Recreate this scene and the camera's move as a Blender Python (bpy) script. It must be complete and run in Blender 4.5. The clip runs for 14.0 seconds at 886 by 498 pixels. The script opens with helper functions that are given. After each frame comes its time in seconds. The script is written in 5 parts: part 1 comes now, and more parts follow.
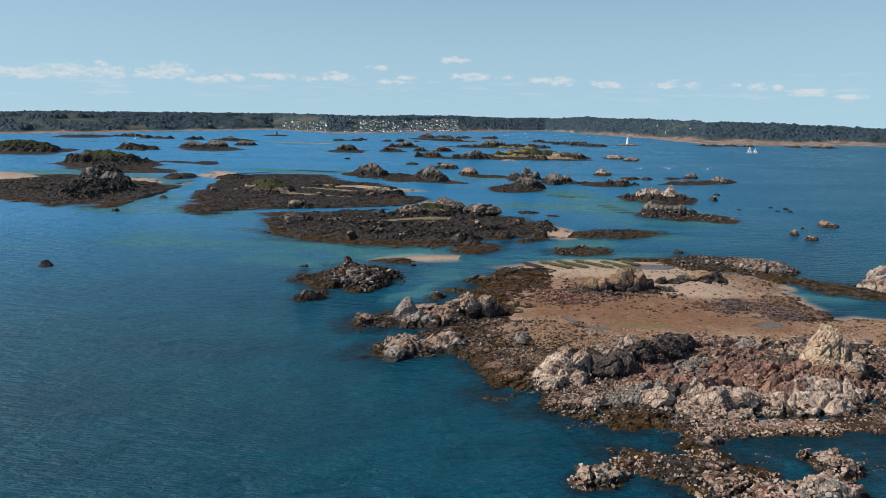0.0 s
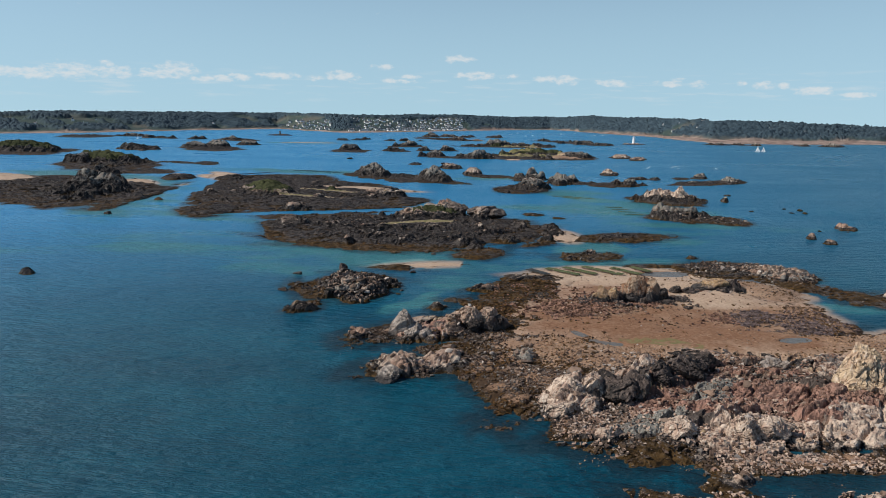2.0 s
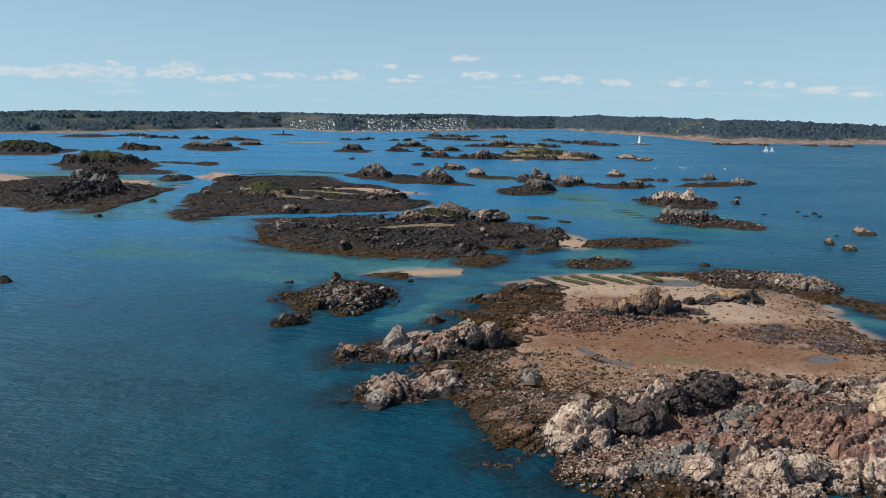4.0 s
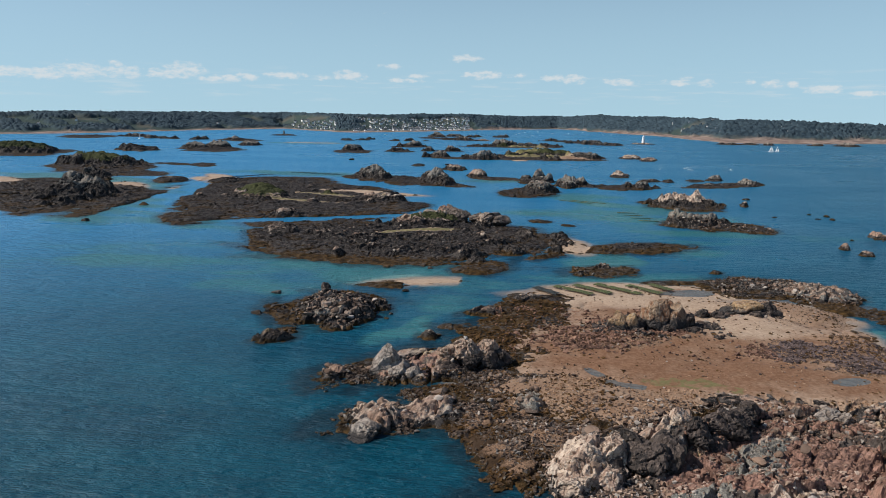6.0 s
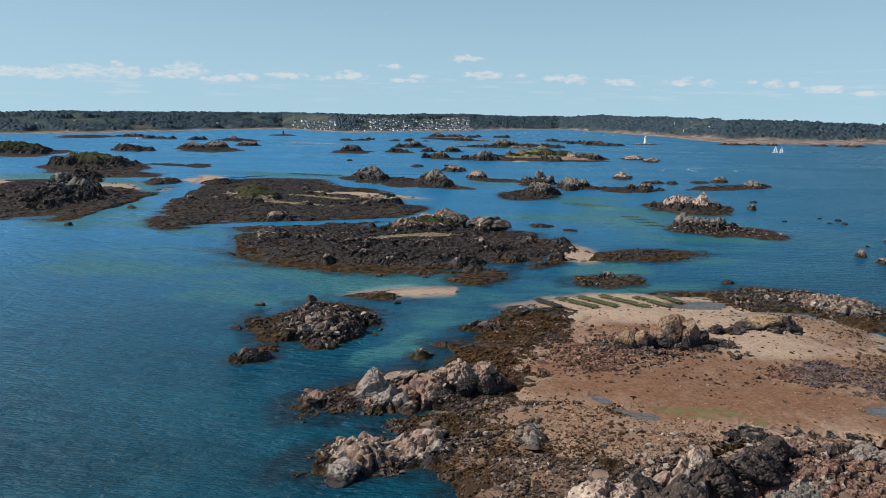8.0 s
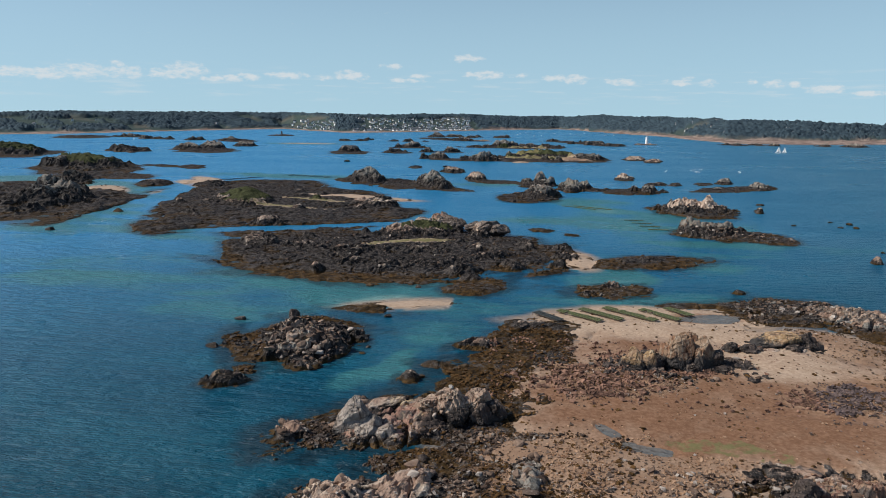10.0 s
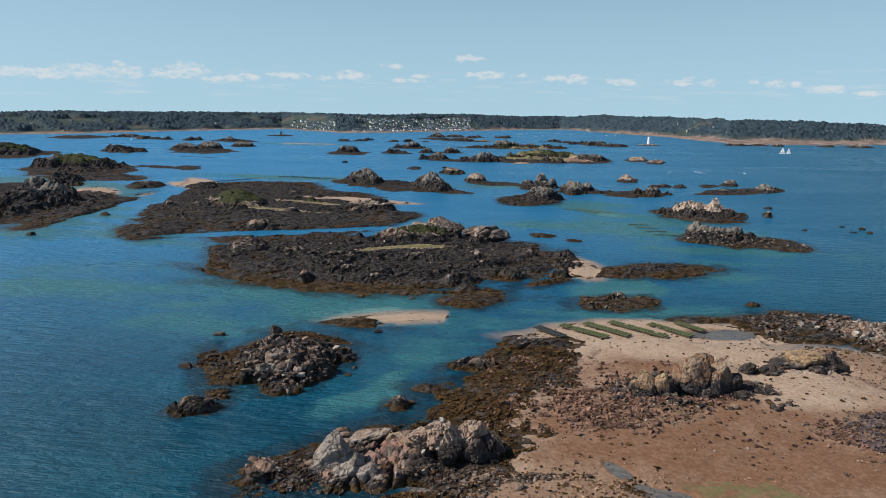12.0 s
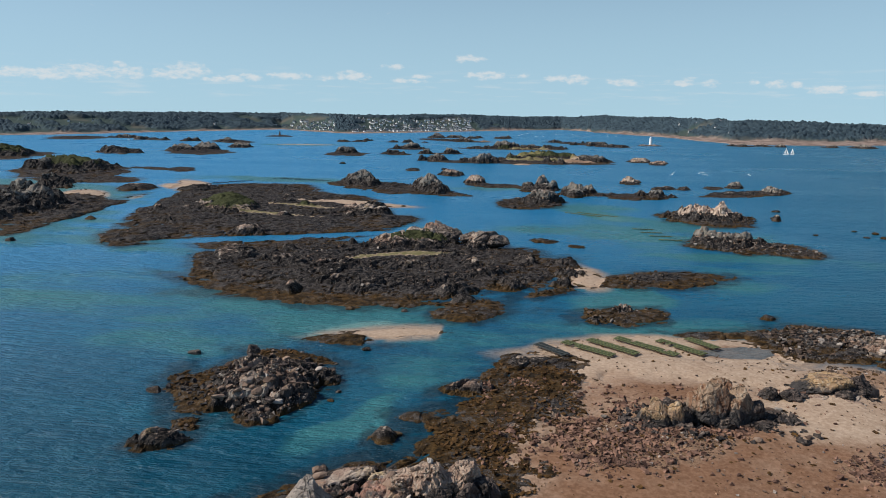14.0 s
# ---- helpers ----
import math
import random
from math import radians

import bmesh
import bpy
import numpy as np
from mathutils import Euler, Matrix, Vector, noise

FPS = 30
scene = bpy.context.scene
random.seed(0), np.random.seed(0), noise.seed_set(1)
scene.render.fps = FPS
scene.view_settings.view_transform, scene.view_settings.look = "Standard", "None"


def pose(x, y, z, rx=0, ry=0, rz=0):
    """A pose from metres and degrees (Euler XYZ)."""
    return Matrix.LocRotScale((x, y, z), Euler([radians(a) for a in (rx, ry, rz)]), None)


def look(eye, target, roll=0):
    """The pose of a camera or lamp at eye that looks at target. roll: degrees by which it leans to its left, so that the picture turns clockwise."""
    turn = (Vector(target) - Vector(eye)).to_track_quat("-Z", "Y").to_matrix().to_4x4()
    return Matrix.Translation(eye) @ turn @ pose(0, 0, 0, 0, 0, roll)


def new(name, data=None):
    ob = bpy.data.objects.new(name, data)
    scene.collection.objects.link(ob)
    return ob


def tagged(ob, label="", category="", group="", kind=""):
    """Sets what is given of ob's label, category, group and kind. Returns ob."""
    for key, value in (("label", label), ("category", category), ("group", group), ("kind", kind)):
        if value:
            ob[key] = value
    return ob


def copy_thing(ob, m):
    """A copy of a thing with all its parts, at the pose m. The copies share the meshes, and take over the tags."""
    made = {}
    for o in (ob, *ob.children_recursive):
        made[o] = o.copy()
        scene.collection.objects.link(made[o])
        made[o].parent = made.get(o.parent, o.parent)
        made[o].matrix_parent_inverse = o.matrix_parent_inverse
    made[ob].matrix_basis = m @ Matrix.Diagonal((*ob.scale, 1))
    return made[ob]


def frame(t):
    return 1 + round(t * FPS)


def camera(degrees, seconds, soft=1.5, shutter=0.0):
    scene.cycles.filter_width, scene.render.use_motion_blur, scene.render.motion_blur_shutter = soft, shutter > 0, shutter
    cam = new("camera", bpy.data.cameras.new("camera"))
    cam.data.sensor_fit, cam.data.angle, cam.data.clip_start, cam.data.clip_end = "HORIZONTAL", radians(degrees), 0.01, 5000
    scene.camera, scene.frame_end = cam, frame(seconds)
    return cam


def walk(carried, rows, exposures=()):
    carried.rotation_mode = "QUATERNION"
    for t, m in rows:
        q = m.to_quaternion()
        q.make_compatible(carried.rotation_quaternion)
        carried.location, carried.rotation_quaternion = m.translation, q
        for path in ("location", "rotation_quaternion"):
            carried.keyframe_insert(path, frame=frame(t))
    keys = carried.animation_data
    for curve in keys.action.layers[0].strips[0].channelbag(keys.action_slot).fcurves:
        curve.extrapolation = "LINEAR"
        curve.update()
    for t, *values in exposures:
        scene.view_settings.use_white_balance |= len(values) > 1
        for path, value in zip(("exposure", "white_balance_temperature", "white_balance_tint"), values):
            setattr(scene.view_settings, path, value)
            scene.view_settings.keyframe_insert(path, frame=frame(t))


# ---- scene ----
cam = camera(66.7, 14.0, 0.9)
PATH = [
    (0, (2.449, 8.613, 51.534), (2.302, 10.57, 51.152), 0.8),
    (0.5, (2.538, 11.601, 51.538), (2.387, 13.558, 51.155), 0.8),
    (1, (2.599, 14.652, 51.566), (2.445, 16.609, 51.182), 0.7),
    (1.5, (2.635, 17.732, 51.578), (2.478, 19.688, 51.193), 0.7),
    (2, (2.737, 20.849, 51.619), (2.576, 22.805, 51.234), 0.7),
    (2.5, (2.87, 23.931, 51.652), (2.704, 25.887, 51.266), 0.7),
    (3, (3.074, 27.051, 51.688), (2.904, 29.006, 51.302), 0.7),
    (5.5, (3.885, 42.381, 51.89), (3.705, 44.335, 51.503), 0.6),
    (6, (3.972, 45.504, 51.908), (3.79, 47.458, 51.521), 0.6),
    (6.5, (4.12, 48.677, 51.938), (3.936, 50.631, 51.551), 0.6),
    (7, (4.294, 51.991, 51.999), (4.109, 53.944, 51.612), 0.6),
    (7.5, (4.418, 55.308, 52.018), (4.234, 57.261, 51.631), 0.6),
    (8, (4.535, 58.609, 52.034), (4.35, 60.563, 51.647), 0.6),
    (10.5, (5.266, 74.355, 52.282), (5.079, 76.308, 51.895), 0.6),
    (11, (5.354, 77.481, 52.343), (5.166, 79.434, 51.956), 0.6),
    (11.5, (5.464, 80.567, 52.383), (5.276, 82.52, 51.996), 0.6),
    (12, (5.595, 83.747, 52.434), (5.406, 85.7, 52.047), 0.6),
    (12.5, (5.715, 86.868, 52.461), (5.527, 88.821, 52.074), 0.6),
    (13, (5.868, 89.991, 52.493), (5.678, 91.944, 52.106), 0.6),
    (13.5, (5.982, 93.028, 52.527), (5.791, 94.981, 52.14), 0.6),
    (14, (6.085, 96.131, 52.579), (5.894, 98.084, 52.193), 0.6),
]
walk(cam, [(t, look(e, g, r)) for t, e, g, r in PATH], [(0.0, 0.0), (14.0, 0.0)])

# ---- world, sun ----
SUN_FROM = Vector((-0.76, -0.12, 0.68)).normalized()
sun = new("sun", bpy.data.lights.new("sun", "SUN"))
sun.data.energy, sun.data.angle, sun.data.color = 5.0, radians(0.55), (1.0, 0.95, 0.87)
sun.matrix_world = look(SUN_FROM * 500, (0, 0, 0))

world = bpy.data.worlds.new("world")
scene.world = world
world.use_nodes = True


class Tree:
    """A short way to write node trees."""

    def __init__(self, tree):
        self.t = tree
        self.t.nodes.clear()

    def add(self, kind, ins=None, name=""):
        n = self.t.nodes.new(kind)
        if kind == "ShaderNodeAttribute":
            n.attribute_name = name
        elif kind == "ShaderNodeTexVoronoi":
            n.feature = name
        elif kind == "ShaderNodeMath":
            n.operation = name
        elif kind == "ShaderNodeMix":
            n.data_type, n.blend_type = "RGBA", name
        elif kind == "ShaderNodeMapRange":
            n.interpolation_type = "SMOOTHSTEP"
        for k, v in (ins or {}).items():
            self.put(n.inputs[k], v)
        return n

    def put(self, socket, v):
        if isinstance(v, bpy.types.NodeSocket):
            self.t.links.new(v, socket)
        else:
            socket.default_value = v

    def m(self, op, a, b=0.0, c=0.0, clamp=False):
        n = self.add("ShaderNodeMath", {0: a, 1: b, 2: c}, op)
        n.use_clamp = clamp
        return n.outputs[0]

    def mix(self, f, a, b, blend="MIX"):
        n = self.add("ShaderNodeMix", None, blend)
        self.put(n.inputs[0], f)
        self.put(n.inputs[6], a if isinstance(a, bpy.types.NodeSocket) else (*a, 1))
        self.put(n.inputs[7], b if isinstance(b, bpy.types.NodeSocket) else (*b, 1))
        return n.outputs[2]

    def step(self, v, lo, hi, a=0.0, b=1.0):
        n = self.add("ShaderNodeMapRange", {0: v, 1: lo, 2: hi, 3: a, 4: b})
        return n.outputs[0]

    def noise(self, vec, scale, detail=4.0, rough=0.55, out=0):
        return self.add("ShaderNodeTexNoise", {"Vector": vec, "Scale": scale, "Detail": detail, "Roughness": rough}).outputs[out]

    def cracks(self, vec, scale, wide):
        """1 on the thin joints between blocks of rock."""
        bent = self.add("ShaderNodeVectorMath", {0: vec, 1: self.noise(vec, 0.9, 3, 0.6, 1)}).outputs[0]
        edge = self.add("ShaderNodeTexVoronoi", {"Vector": self.stretch(bent, 1.0, 1.5, 0.8, 0.5), "Scale": scale}, "DISTANCE_TO_EDGE").outputs["Distance"]
        return self.step(edge, wide, 0.0)

    def stretch(self, vec, x, y, z, rz=0.0):
        return self.add("ShaderNodeMapping", {"Vector": vec, "Scale": (x, y, z), "Rotation": (0, 0, rz)}).outputs[0]


# Small fair-weather clouds low in the sky: azimuth, elevation, half width, half height (radians).
CLOUDS = (
    ((-0.647, 0.0490, 0.0378, 0.0067), (-0.614, 0.0469, 0.0210, 0.0084), (-0.576, 0.0525, 0.0294, 0.0101), (-0.535, 0.0562, 0.0118, 0.0109), (-0.514, 0.0527, 0.0151, 0.0067), (-0.451, 0.0577, 0.0294, 0.0092), (-0.479, 0.0524, 0.0210, 0.0059), (-0.400, 0.0480, 0.0336, 0.0050), (-0.370, 0.0510, 0.0168, 0.0050), (-0.320, 0.0545, 0.0294, 0.0050)),
    ((-0.266, 0.0518, 0.0101, 0.0042), (-0.228, 0.0556, 0.0201, 0.0076), (-0.173, 0.0690, 0.0168, 0.0042), (-0.153, 0.0497, 0.0252, 0.0034), (-0.133, 0.0562, 0.0151, 0.0034), (-0.064, 0.0812, 0.0210, 0.0050), (-0.035, 0.0587, 0.0302, 0.0059), (0.017, 0.0575, 0.0084, 0.0034), (0.065, 0.0545, 0.0185, 0.0050), (0.091, 0.0537, 0.0168, 0.0067)),
    ((0.155, 0.0498, 0.0210, 0.0050), (0.227, 0.0480, 0.0168, 0.0042), (0.241, 0.0531, 0.0084, 0.0034), (0.268, 0.0470, 0.0101, 0.0050), (0.322, 0.0480, 0.0067, 0.0042), (0.351, 0.0456, 0.0134, 0.0050), (0.372, 0.0446, 0.0084, 0.0042), (0.408, 0.0386, 0.0252, 0.0059), (0.457, 0.0334, 0.0168, 0.0042)),
)


def build_sky():
    w = Tree(world.node_tree)
    g = w.add("ShaderNodeTexCoord").outputs["Generated"]
    xyz = w.add("ShaderNodeSeparateXYZ", {0: g})
    z = w.m("ADD", w.m("MULTIPLY", w.m("MAXIMUM", xyz.outputs[2], 0.0), 0.9), 0.10)
    up = w.add("ShaderNodeCombineXYZ", {0: xyz.outputs[0], 1: xyz.outputs[1], 2: z}).outputs[0]
    sky = w.add("ShaderNodeTexSky")
    sky.sky_type, sky.sun_disc = "NISHITA", False
    w.put(sky.inputs[0], up)
    sky.sun_elevation, sky.sun_rotation = math.asin(SUN_FROM.z), math.atan2(SUN_FROM.x, SUN_FROM.y)
    sky.air_density, sky.dust_density, sky.ozone_density = 1.0, 0.25, 3.0
    az = w.m("ARCTAN2", xyz.outputs[0], xyz.outputs[1])
    flat = w.add("ShaderNodeCombineXYZ", {0: az, 1: w.m("MULTIPLY", xyz.outputs[2], 2.0), 2: 0.0}).outputs[0]
    puff = w.noise(flat, 70.0, 6.0, 0.6)
    total = None
    for row in CLOUDS:
        for a, e, sa, se in row:
            u = w.m("MULTIPLY", w.m("SUBTRACT", az, a), 1 / sa)
            v = w.m("MULTIPLY", w.m("SUBTRACT", xyz.outputs[2], e), 1 / se)
            r = w.m("SUBTRACT", 1.4, w.m("ADD", w.m("MULTIPLY", u, u), w.m("MULTIPLY", v, v)))
            total = r if total is None else w.m("MAXIMUM", total, r)
    lump = w.m("ADD", w.m("MAXIMUM", total, -1.0), w.m("MULTIPLY", w.m("SUBTRACT", puff, 0.5), 6.0))
    cover = w.m("MULTIPLY", w.step(lump, -0.1, 1.9), 0.72)
    veil = w.m("MULTIPLY", w.step(w.noise(w.stretch(flat, 1, 5, 1), 16.0, 5.0), 0.5, 0.75), w.m("MULTIPLY", w.step(xyz.outputs[2], 0.012, 0.03), w.step(xyz.outputs[2], 0.075, 0.045)))
    cover = w.m("MAXIMUM", cover, w.m("MULTIPLY", veil, 0.30))
    haze = w.step(xyz.outputs[2], 0.02, 0.42, 0.72, 0.0)
    col = w.mix(cover, w.mix(haze, sky.outputs[0], SKY_HAZE), CLOUD_WHITE)
    bg = w.add("ShaderNodeBackground", {"Color": col, "Strength": SKY_STRENGTH})
    w.add("ShaderNodeOutputWorld", {"Surface": bg.outputs[0]})


SKY_STRENGTH = 0.098
CLOUD_WHITE = (7.4, 7.6, 7.7)
SKY_HAZE = (4.45, 6.75, 7.95)
build_sky()


# ---- materials ----
def material(name):
    mat = bpy.data.materials.new(name)
    mat.use_nodes = True
    return mat, Tree(mat.node_tree)


def finish(t, color, rough, bump=None, strength=0.5, dist=0.1, spec=0.35, metal=0.0):
    b = t.add("ShaderNodeBsdfPrincipled", {"Base Color": color if isinstance(color, bpy.types.NodeSocket) else (*color, 1), "Roughness": rough, "Metallic": metal, "Specular IOR Level": spec})
    if bump is not None:
        t.put(b.inputs["Normal"], t.add("ShaderNodeBump", {"Height": bump, "Strength": strength, "Distance": dist}).outputs[0])
    t.add("ShaderNodeOutputMaterial", {"Surface": b.outputs[0]})
    return b


def rock_colours(t, pos, zone, veins=False):
    """Granite: pale grey and pink above, black lichen below, brown weed at the bottom. zone is 1 where the black belt ends."""
    big, mid, fine = t.noise(pos, 0.09, 4), t.noise(pos, 0.55, 6, 0.65), t.noise(pos, 3.5, 5, 0.7)
    pale = t.mix(t.step(big, 0.40, 0.60), (0.43, 0.350, 0.283), (0.40, 0.290, 0.220))
    pale = t.mix(t.step(mid, 0.48, 0.70), pale, (0.58, 0.480, 0.385))
    pale = t.mix(t.step(mid, 0.44, 0.30), pale, (0.13, 0.092, 0.072))
    pale = t.mix(t.m("MULTIPLY", t.step(t.noise(pos, 0.22, 4), 0.56, 0.70), 0.75), pale, (0.42, 0.30, 0.15))
    pale = t.mix(t.m("MULTIPLY", t.step(fine, 0.42, 0.28), 0.8), pale, (0.085, 0.064, 0.052))
    pale = t.mix(t.m("MULTIPLY", t.step(t.noise(pos, 0.13, 5, 0.6), 0.47, 0.57), 0.62), pale, t.mix(fine, (0.15, 0.078, 0.052), (0.31, 0.18, 0.125)))
    pale = t.mix(t.m("MULTIPLY", t.step(t.noise(t.stretch(pos, 1, 1, 1, 1.1), 0.17, 6, 0.65), 0.53, 0.60), 0.9), pale, t.mix(fine, (0.035, 0.033, 0.033), (0.13, 0.12, 0.115)))
    if veins:
        grain = t.m("MULTIPLY", t.m("SUBTRACT", t.m("ADD", mid, t.m("MULTIPLY", fine, 0.5)), 0.75), 1.5)
        cream, red, soot, slate = (t.step(t.m("ADD", t.add("ShaderNodeAttribute", None, n).outputs["Fac"], grain), 0.30, 0.60) for n in ("cream", "red", "soot", "slate"))
        pale = t.mix(t.m("MULTIPLY", cream, 0.85), pale, t.mix(t.step(mid, 0.38, 0.62), (0.36, 0.255, 0.195), (0.58, 0.46, 0.36)))
        pale = t.mix(t.m("MULTIPLY", red, 0.9), pale, t.mix(t.step(mid, 0.35, 0.65), (0.085, 0.045, 0.035), (0.33, 0.185, 0.138)))
        pale = t.mix(t.m("MULTIPLY", slate, 0.85), pale, t.mix(t.step(fine, 0.35, 0.65), (0.085, 0.088, 0.080), (0.24, 0.235, 0.21)))
        pale = t.mix(t.m("MULTIPLY", soot, 0.92), pale, t.mix(fine, (0.026, 0.022, 0.021), (0.095, 0.078, 0.070)))
    joints = t.m("MAXIMUM", t.cracks(pos, 0.42, 0.055), t.m("MULTIPLY", t.cracks(pos, 1.3, 0.07), 0.35))
    pale = t.mix(t.m("MULTIPLY", joints, 0.45), pale, (0.035, 0.028, 0.024))
    dark = t.mix(t.step(mid, 0.4, 0.65), (0.009, 0.008, 0.008), (0.070, 0.060, 0.054))
    dark = t.mix(t.step(fine, 0.56, 0.68), dark, (0.26, 0.215, 0.185))
    weed = t.mix(t.step(mid, 0.35, 0.65), (0.016, 0.011, 0.006), (0.088, 0.050, 0.018))
    q = t.m("ADD", zone, t.m("ADD", t.m("MULTIPLY", t.m("SUBTRACT", mid, 0.5), 1.5), t.m("ADD", t.m("MULTIPLY", t.m("SUBTRACT", fine, 0.5), 0.7), t.m("MULTIPLY", t.m("SUBTRACT", big, 0.5), 1.2))))
    if veins:
        q = t.m("ADD", q, t.m("ADD", t.m("MULTIPLY", cream, 0.7), t.m("MULTIPLY", red, 0.4)))
    low = t.mix(t.step(q, 0.15, 0.36), weed, dark)
    return t.mix(t.step(q, 0.85, 1.25), low, pale), mid, fine


def island_material():
    mat, t = material("shore")
    pos = t.add("ShaderNodeNewGeometry").outputs["Position"]
    zone, sand, grass, stones, damp = (t.add("ShaderNodeAttribute", None, n).outputs["Fac"] for n in ("zone", "sand", "grass", "stones", "damp"))
    col, mid, fine = rock_colours(t, pos, zone, True)
    n2 = t.noise(pos, 1.3, 6, 0.7)
    tiny = t.noise(pos, 9.0, 4, 0.7)
    dry = t.mix(t.step(n2, 0.35, 0.7), (0.325, 0.230, 0.160), (0.460, 0.345, 0.255))
    wet = t.mix(t.step(n2, 0.35, 0.7), (0.158, 0.083, 0.048), (0.250, 0.140, 0.086))
    beach = t.mix(t.m("ADD", damp, t.m("MULTIPLY", t.m("SUBTRACT", t.noise(pos, 0.10, 5, 0.6), 0.5), 1.4), 0.0, True), dry, wet)
    beach = t.mix(t.m("MULTIPLY", t.step(tiny, 0.60, 0.72), 0.5), beach, (0.12, 0.075, 0.05))
    gravel = t.mix(t.step(tiny, 0.35, 0.65), (0.075, 0.045, 0.030), (0.33, 0.205, 0.130))
    shore = t.m("MULTIPLY", t.step(t.m("ADD", zone, t.m("MULTIPLY", t.m("SUBTRACT", n2, 0.5), 0.5)), 0.55, 0.22), t.step(stones, 0.15, 0.5))
    gravel = t.mix(shore, gravel, t.mix(tiny, (0.020, 0.013, 0.008), (0.09, 0.055, 0.032)))
    beach = t.mix(t.step(t.m("ADD", stones, t.m("MULTIPLY", t.m("SUBTRACT", n2, 0.5), 0.9)), 0.35, 0.65), beach, gravel)
    edge = t.m("ADD", sand, t.m("MULTIPLY", t.m("SUBTRACT", n2, 0.5), 0.8))
    col = t.mix(t.step(edge, 0.42, 0.58), col, beach)
    turf = t.mix(t.step(n2, 0.4, 0.65), (0.028, 0.033, 0.015), (0.072, 0.074, 0.035))
    turf = t.mix(t.step(sand, 0.3, 0.7), turf, t.mix(n2, (0.10, 0.085, 0.038), (0.20, 0.180, 0.085)))
    col = t.mix(t.step(t.m("ADD", grass, t.m("MULTIPLY", t.m("SUBTRACT", mid, 0.5), 1.0)), 0.40, 0.62), col, turf)
    h = t.m("ADD", t.m("MULTIPLY", mid, 1.0), t.m("ADD", t.m("MULTIPLY", fine, 0.35), t.m("MULTIPLY", tiny, 0.12)))
    h = t.m("MULTIPLY", h, t.step(sand, 0.3, 0.8, 1.0, 0.25))
    finish(t, col, t.step(zone, 0.2, 0.9, 0.55, 0.9), h, 0.8, 0.5, 0.06)
    return mat


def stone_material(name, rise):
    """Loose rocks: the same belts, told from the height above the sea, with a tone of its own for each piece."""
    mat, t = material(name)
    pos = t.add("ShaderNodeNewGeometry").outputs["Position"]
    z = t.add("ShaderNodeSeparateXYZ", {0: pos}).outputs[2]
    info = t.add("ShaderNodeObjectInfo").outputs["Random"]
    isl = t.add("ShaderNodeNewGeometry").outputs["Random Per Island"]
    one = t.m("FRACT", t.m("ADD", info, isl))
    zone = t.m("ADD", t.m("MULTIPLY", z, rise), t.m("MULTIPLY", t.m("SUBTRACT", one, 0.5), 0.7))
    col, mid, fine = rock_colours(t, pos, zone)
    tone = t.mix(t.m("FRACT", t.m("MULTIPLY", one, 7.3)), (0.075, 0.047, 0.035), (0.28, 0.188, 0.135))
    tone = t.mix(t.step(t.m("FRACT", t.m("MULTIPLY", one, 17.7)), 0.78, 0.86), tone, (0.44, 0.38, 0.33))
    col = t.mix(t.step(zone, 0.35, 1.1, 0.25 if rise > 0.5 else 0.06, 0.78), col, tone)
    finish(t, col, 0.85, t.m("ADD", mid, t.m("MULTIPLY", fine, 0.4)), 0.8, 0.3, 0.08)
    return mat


def hero_material(name, tones, black_to):
    """A single tall rock: pale and lichen-gold on top over a black foot."""
    mat, t = material(name)
    pos = t.add("ShaderNodeNewGeometry").outputs["Position"]
    z = t.add("ShaderNodeSeparateXYZ", {0: pos}).outputs[2]
    mid, fine = t.noise(pos, 0.7, 6, 0.65), t.noise(pos, 4.0, 5, 0.7)
    big = t.noise(pos, 0.28, 3)
    streak = t.noise(t.stretch(pos, 1.6, 1.6, 0.25), 1.0, 4)
    col = t.mix(t.step(big, 0.42, 0.58), tones[0], tones[1])
    col = t.mix(t.step(streak, 0.5, 0.68), col, tones[2])
    col = t.mix(t.m("MULTIPLY", t.step(fine, 0.42, 0.28), 0.7), col, (0.09, 0.068, 0.055))
    col = t.mix(t.m("MULTIPLY", t.step(mid, 0.44, 0.32), 0.75), col, (0.10, 0.075, 0.06))
    joints = t.m("MAXIMUM", t.cracks(pos, 0.36, 0.05), t.m("MULTIPLY", t.cracks(pos, 1.1, 0.06), 0.25))
    col = t.mix(t.m("MULTIPLY", joints, 0.5), col, (0.03, 0.025, 0.022))
    q = t.m("ADD", z, t.m("MULTIPLY", t.m("SUBTRACT", mid, 0.5), 4.0))
    col = t.mix(t.step(q, black_to - 0.5, black_to + 0.5), t.mix(fine, (0.03, 0.028, 0.028), (0.09, 0.08, 0.075)), col)
    finish(t, col, 0.85, t.m("SUBTRACT", t.m("ADD", streak, t.m("ADD", mid, t.m("MULTIPLY", fine, 0.5))), t.m("MULTIPLY", joints, 0.5)), 0.8, 0.5, 0.08)
    return mat


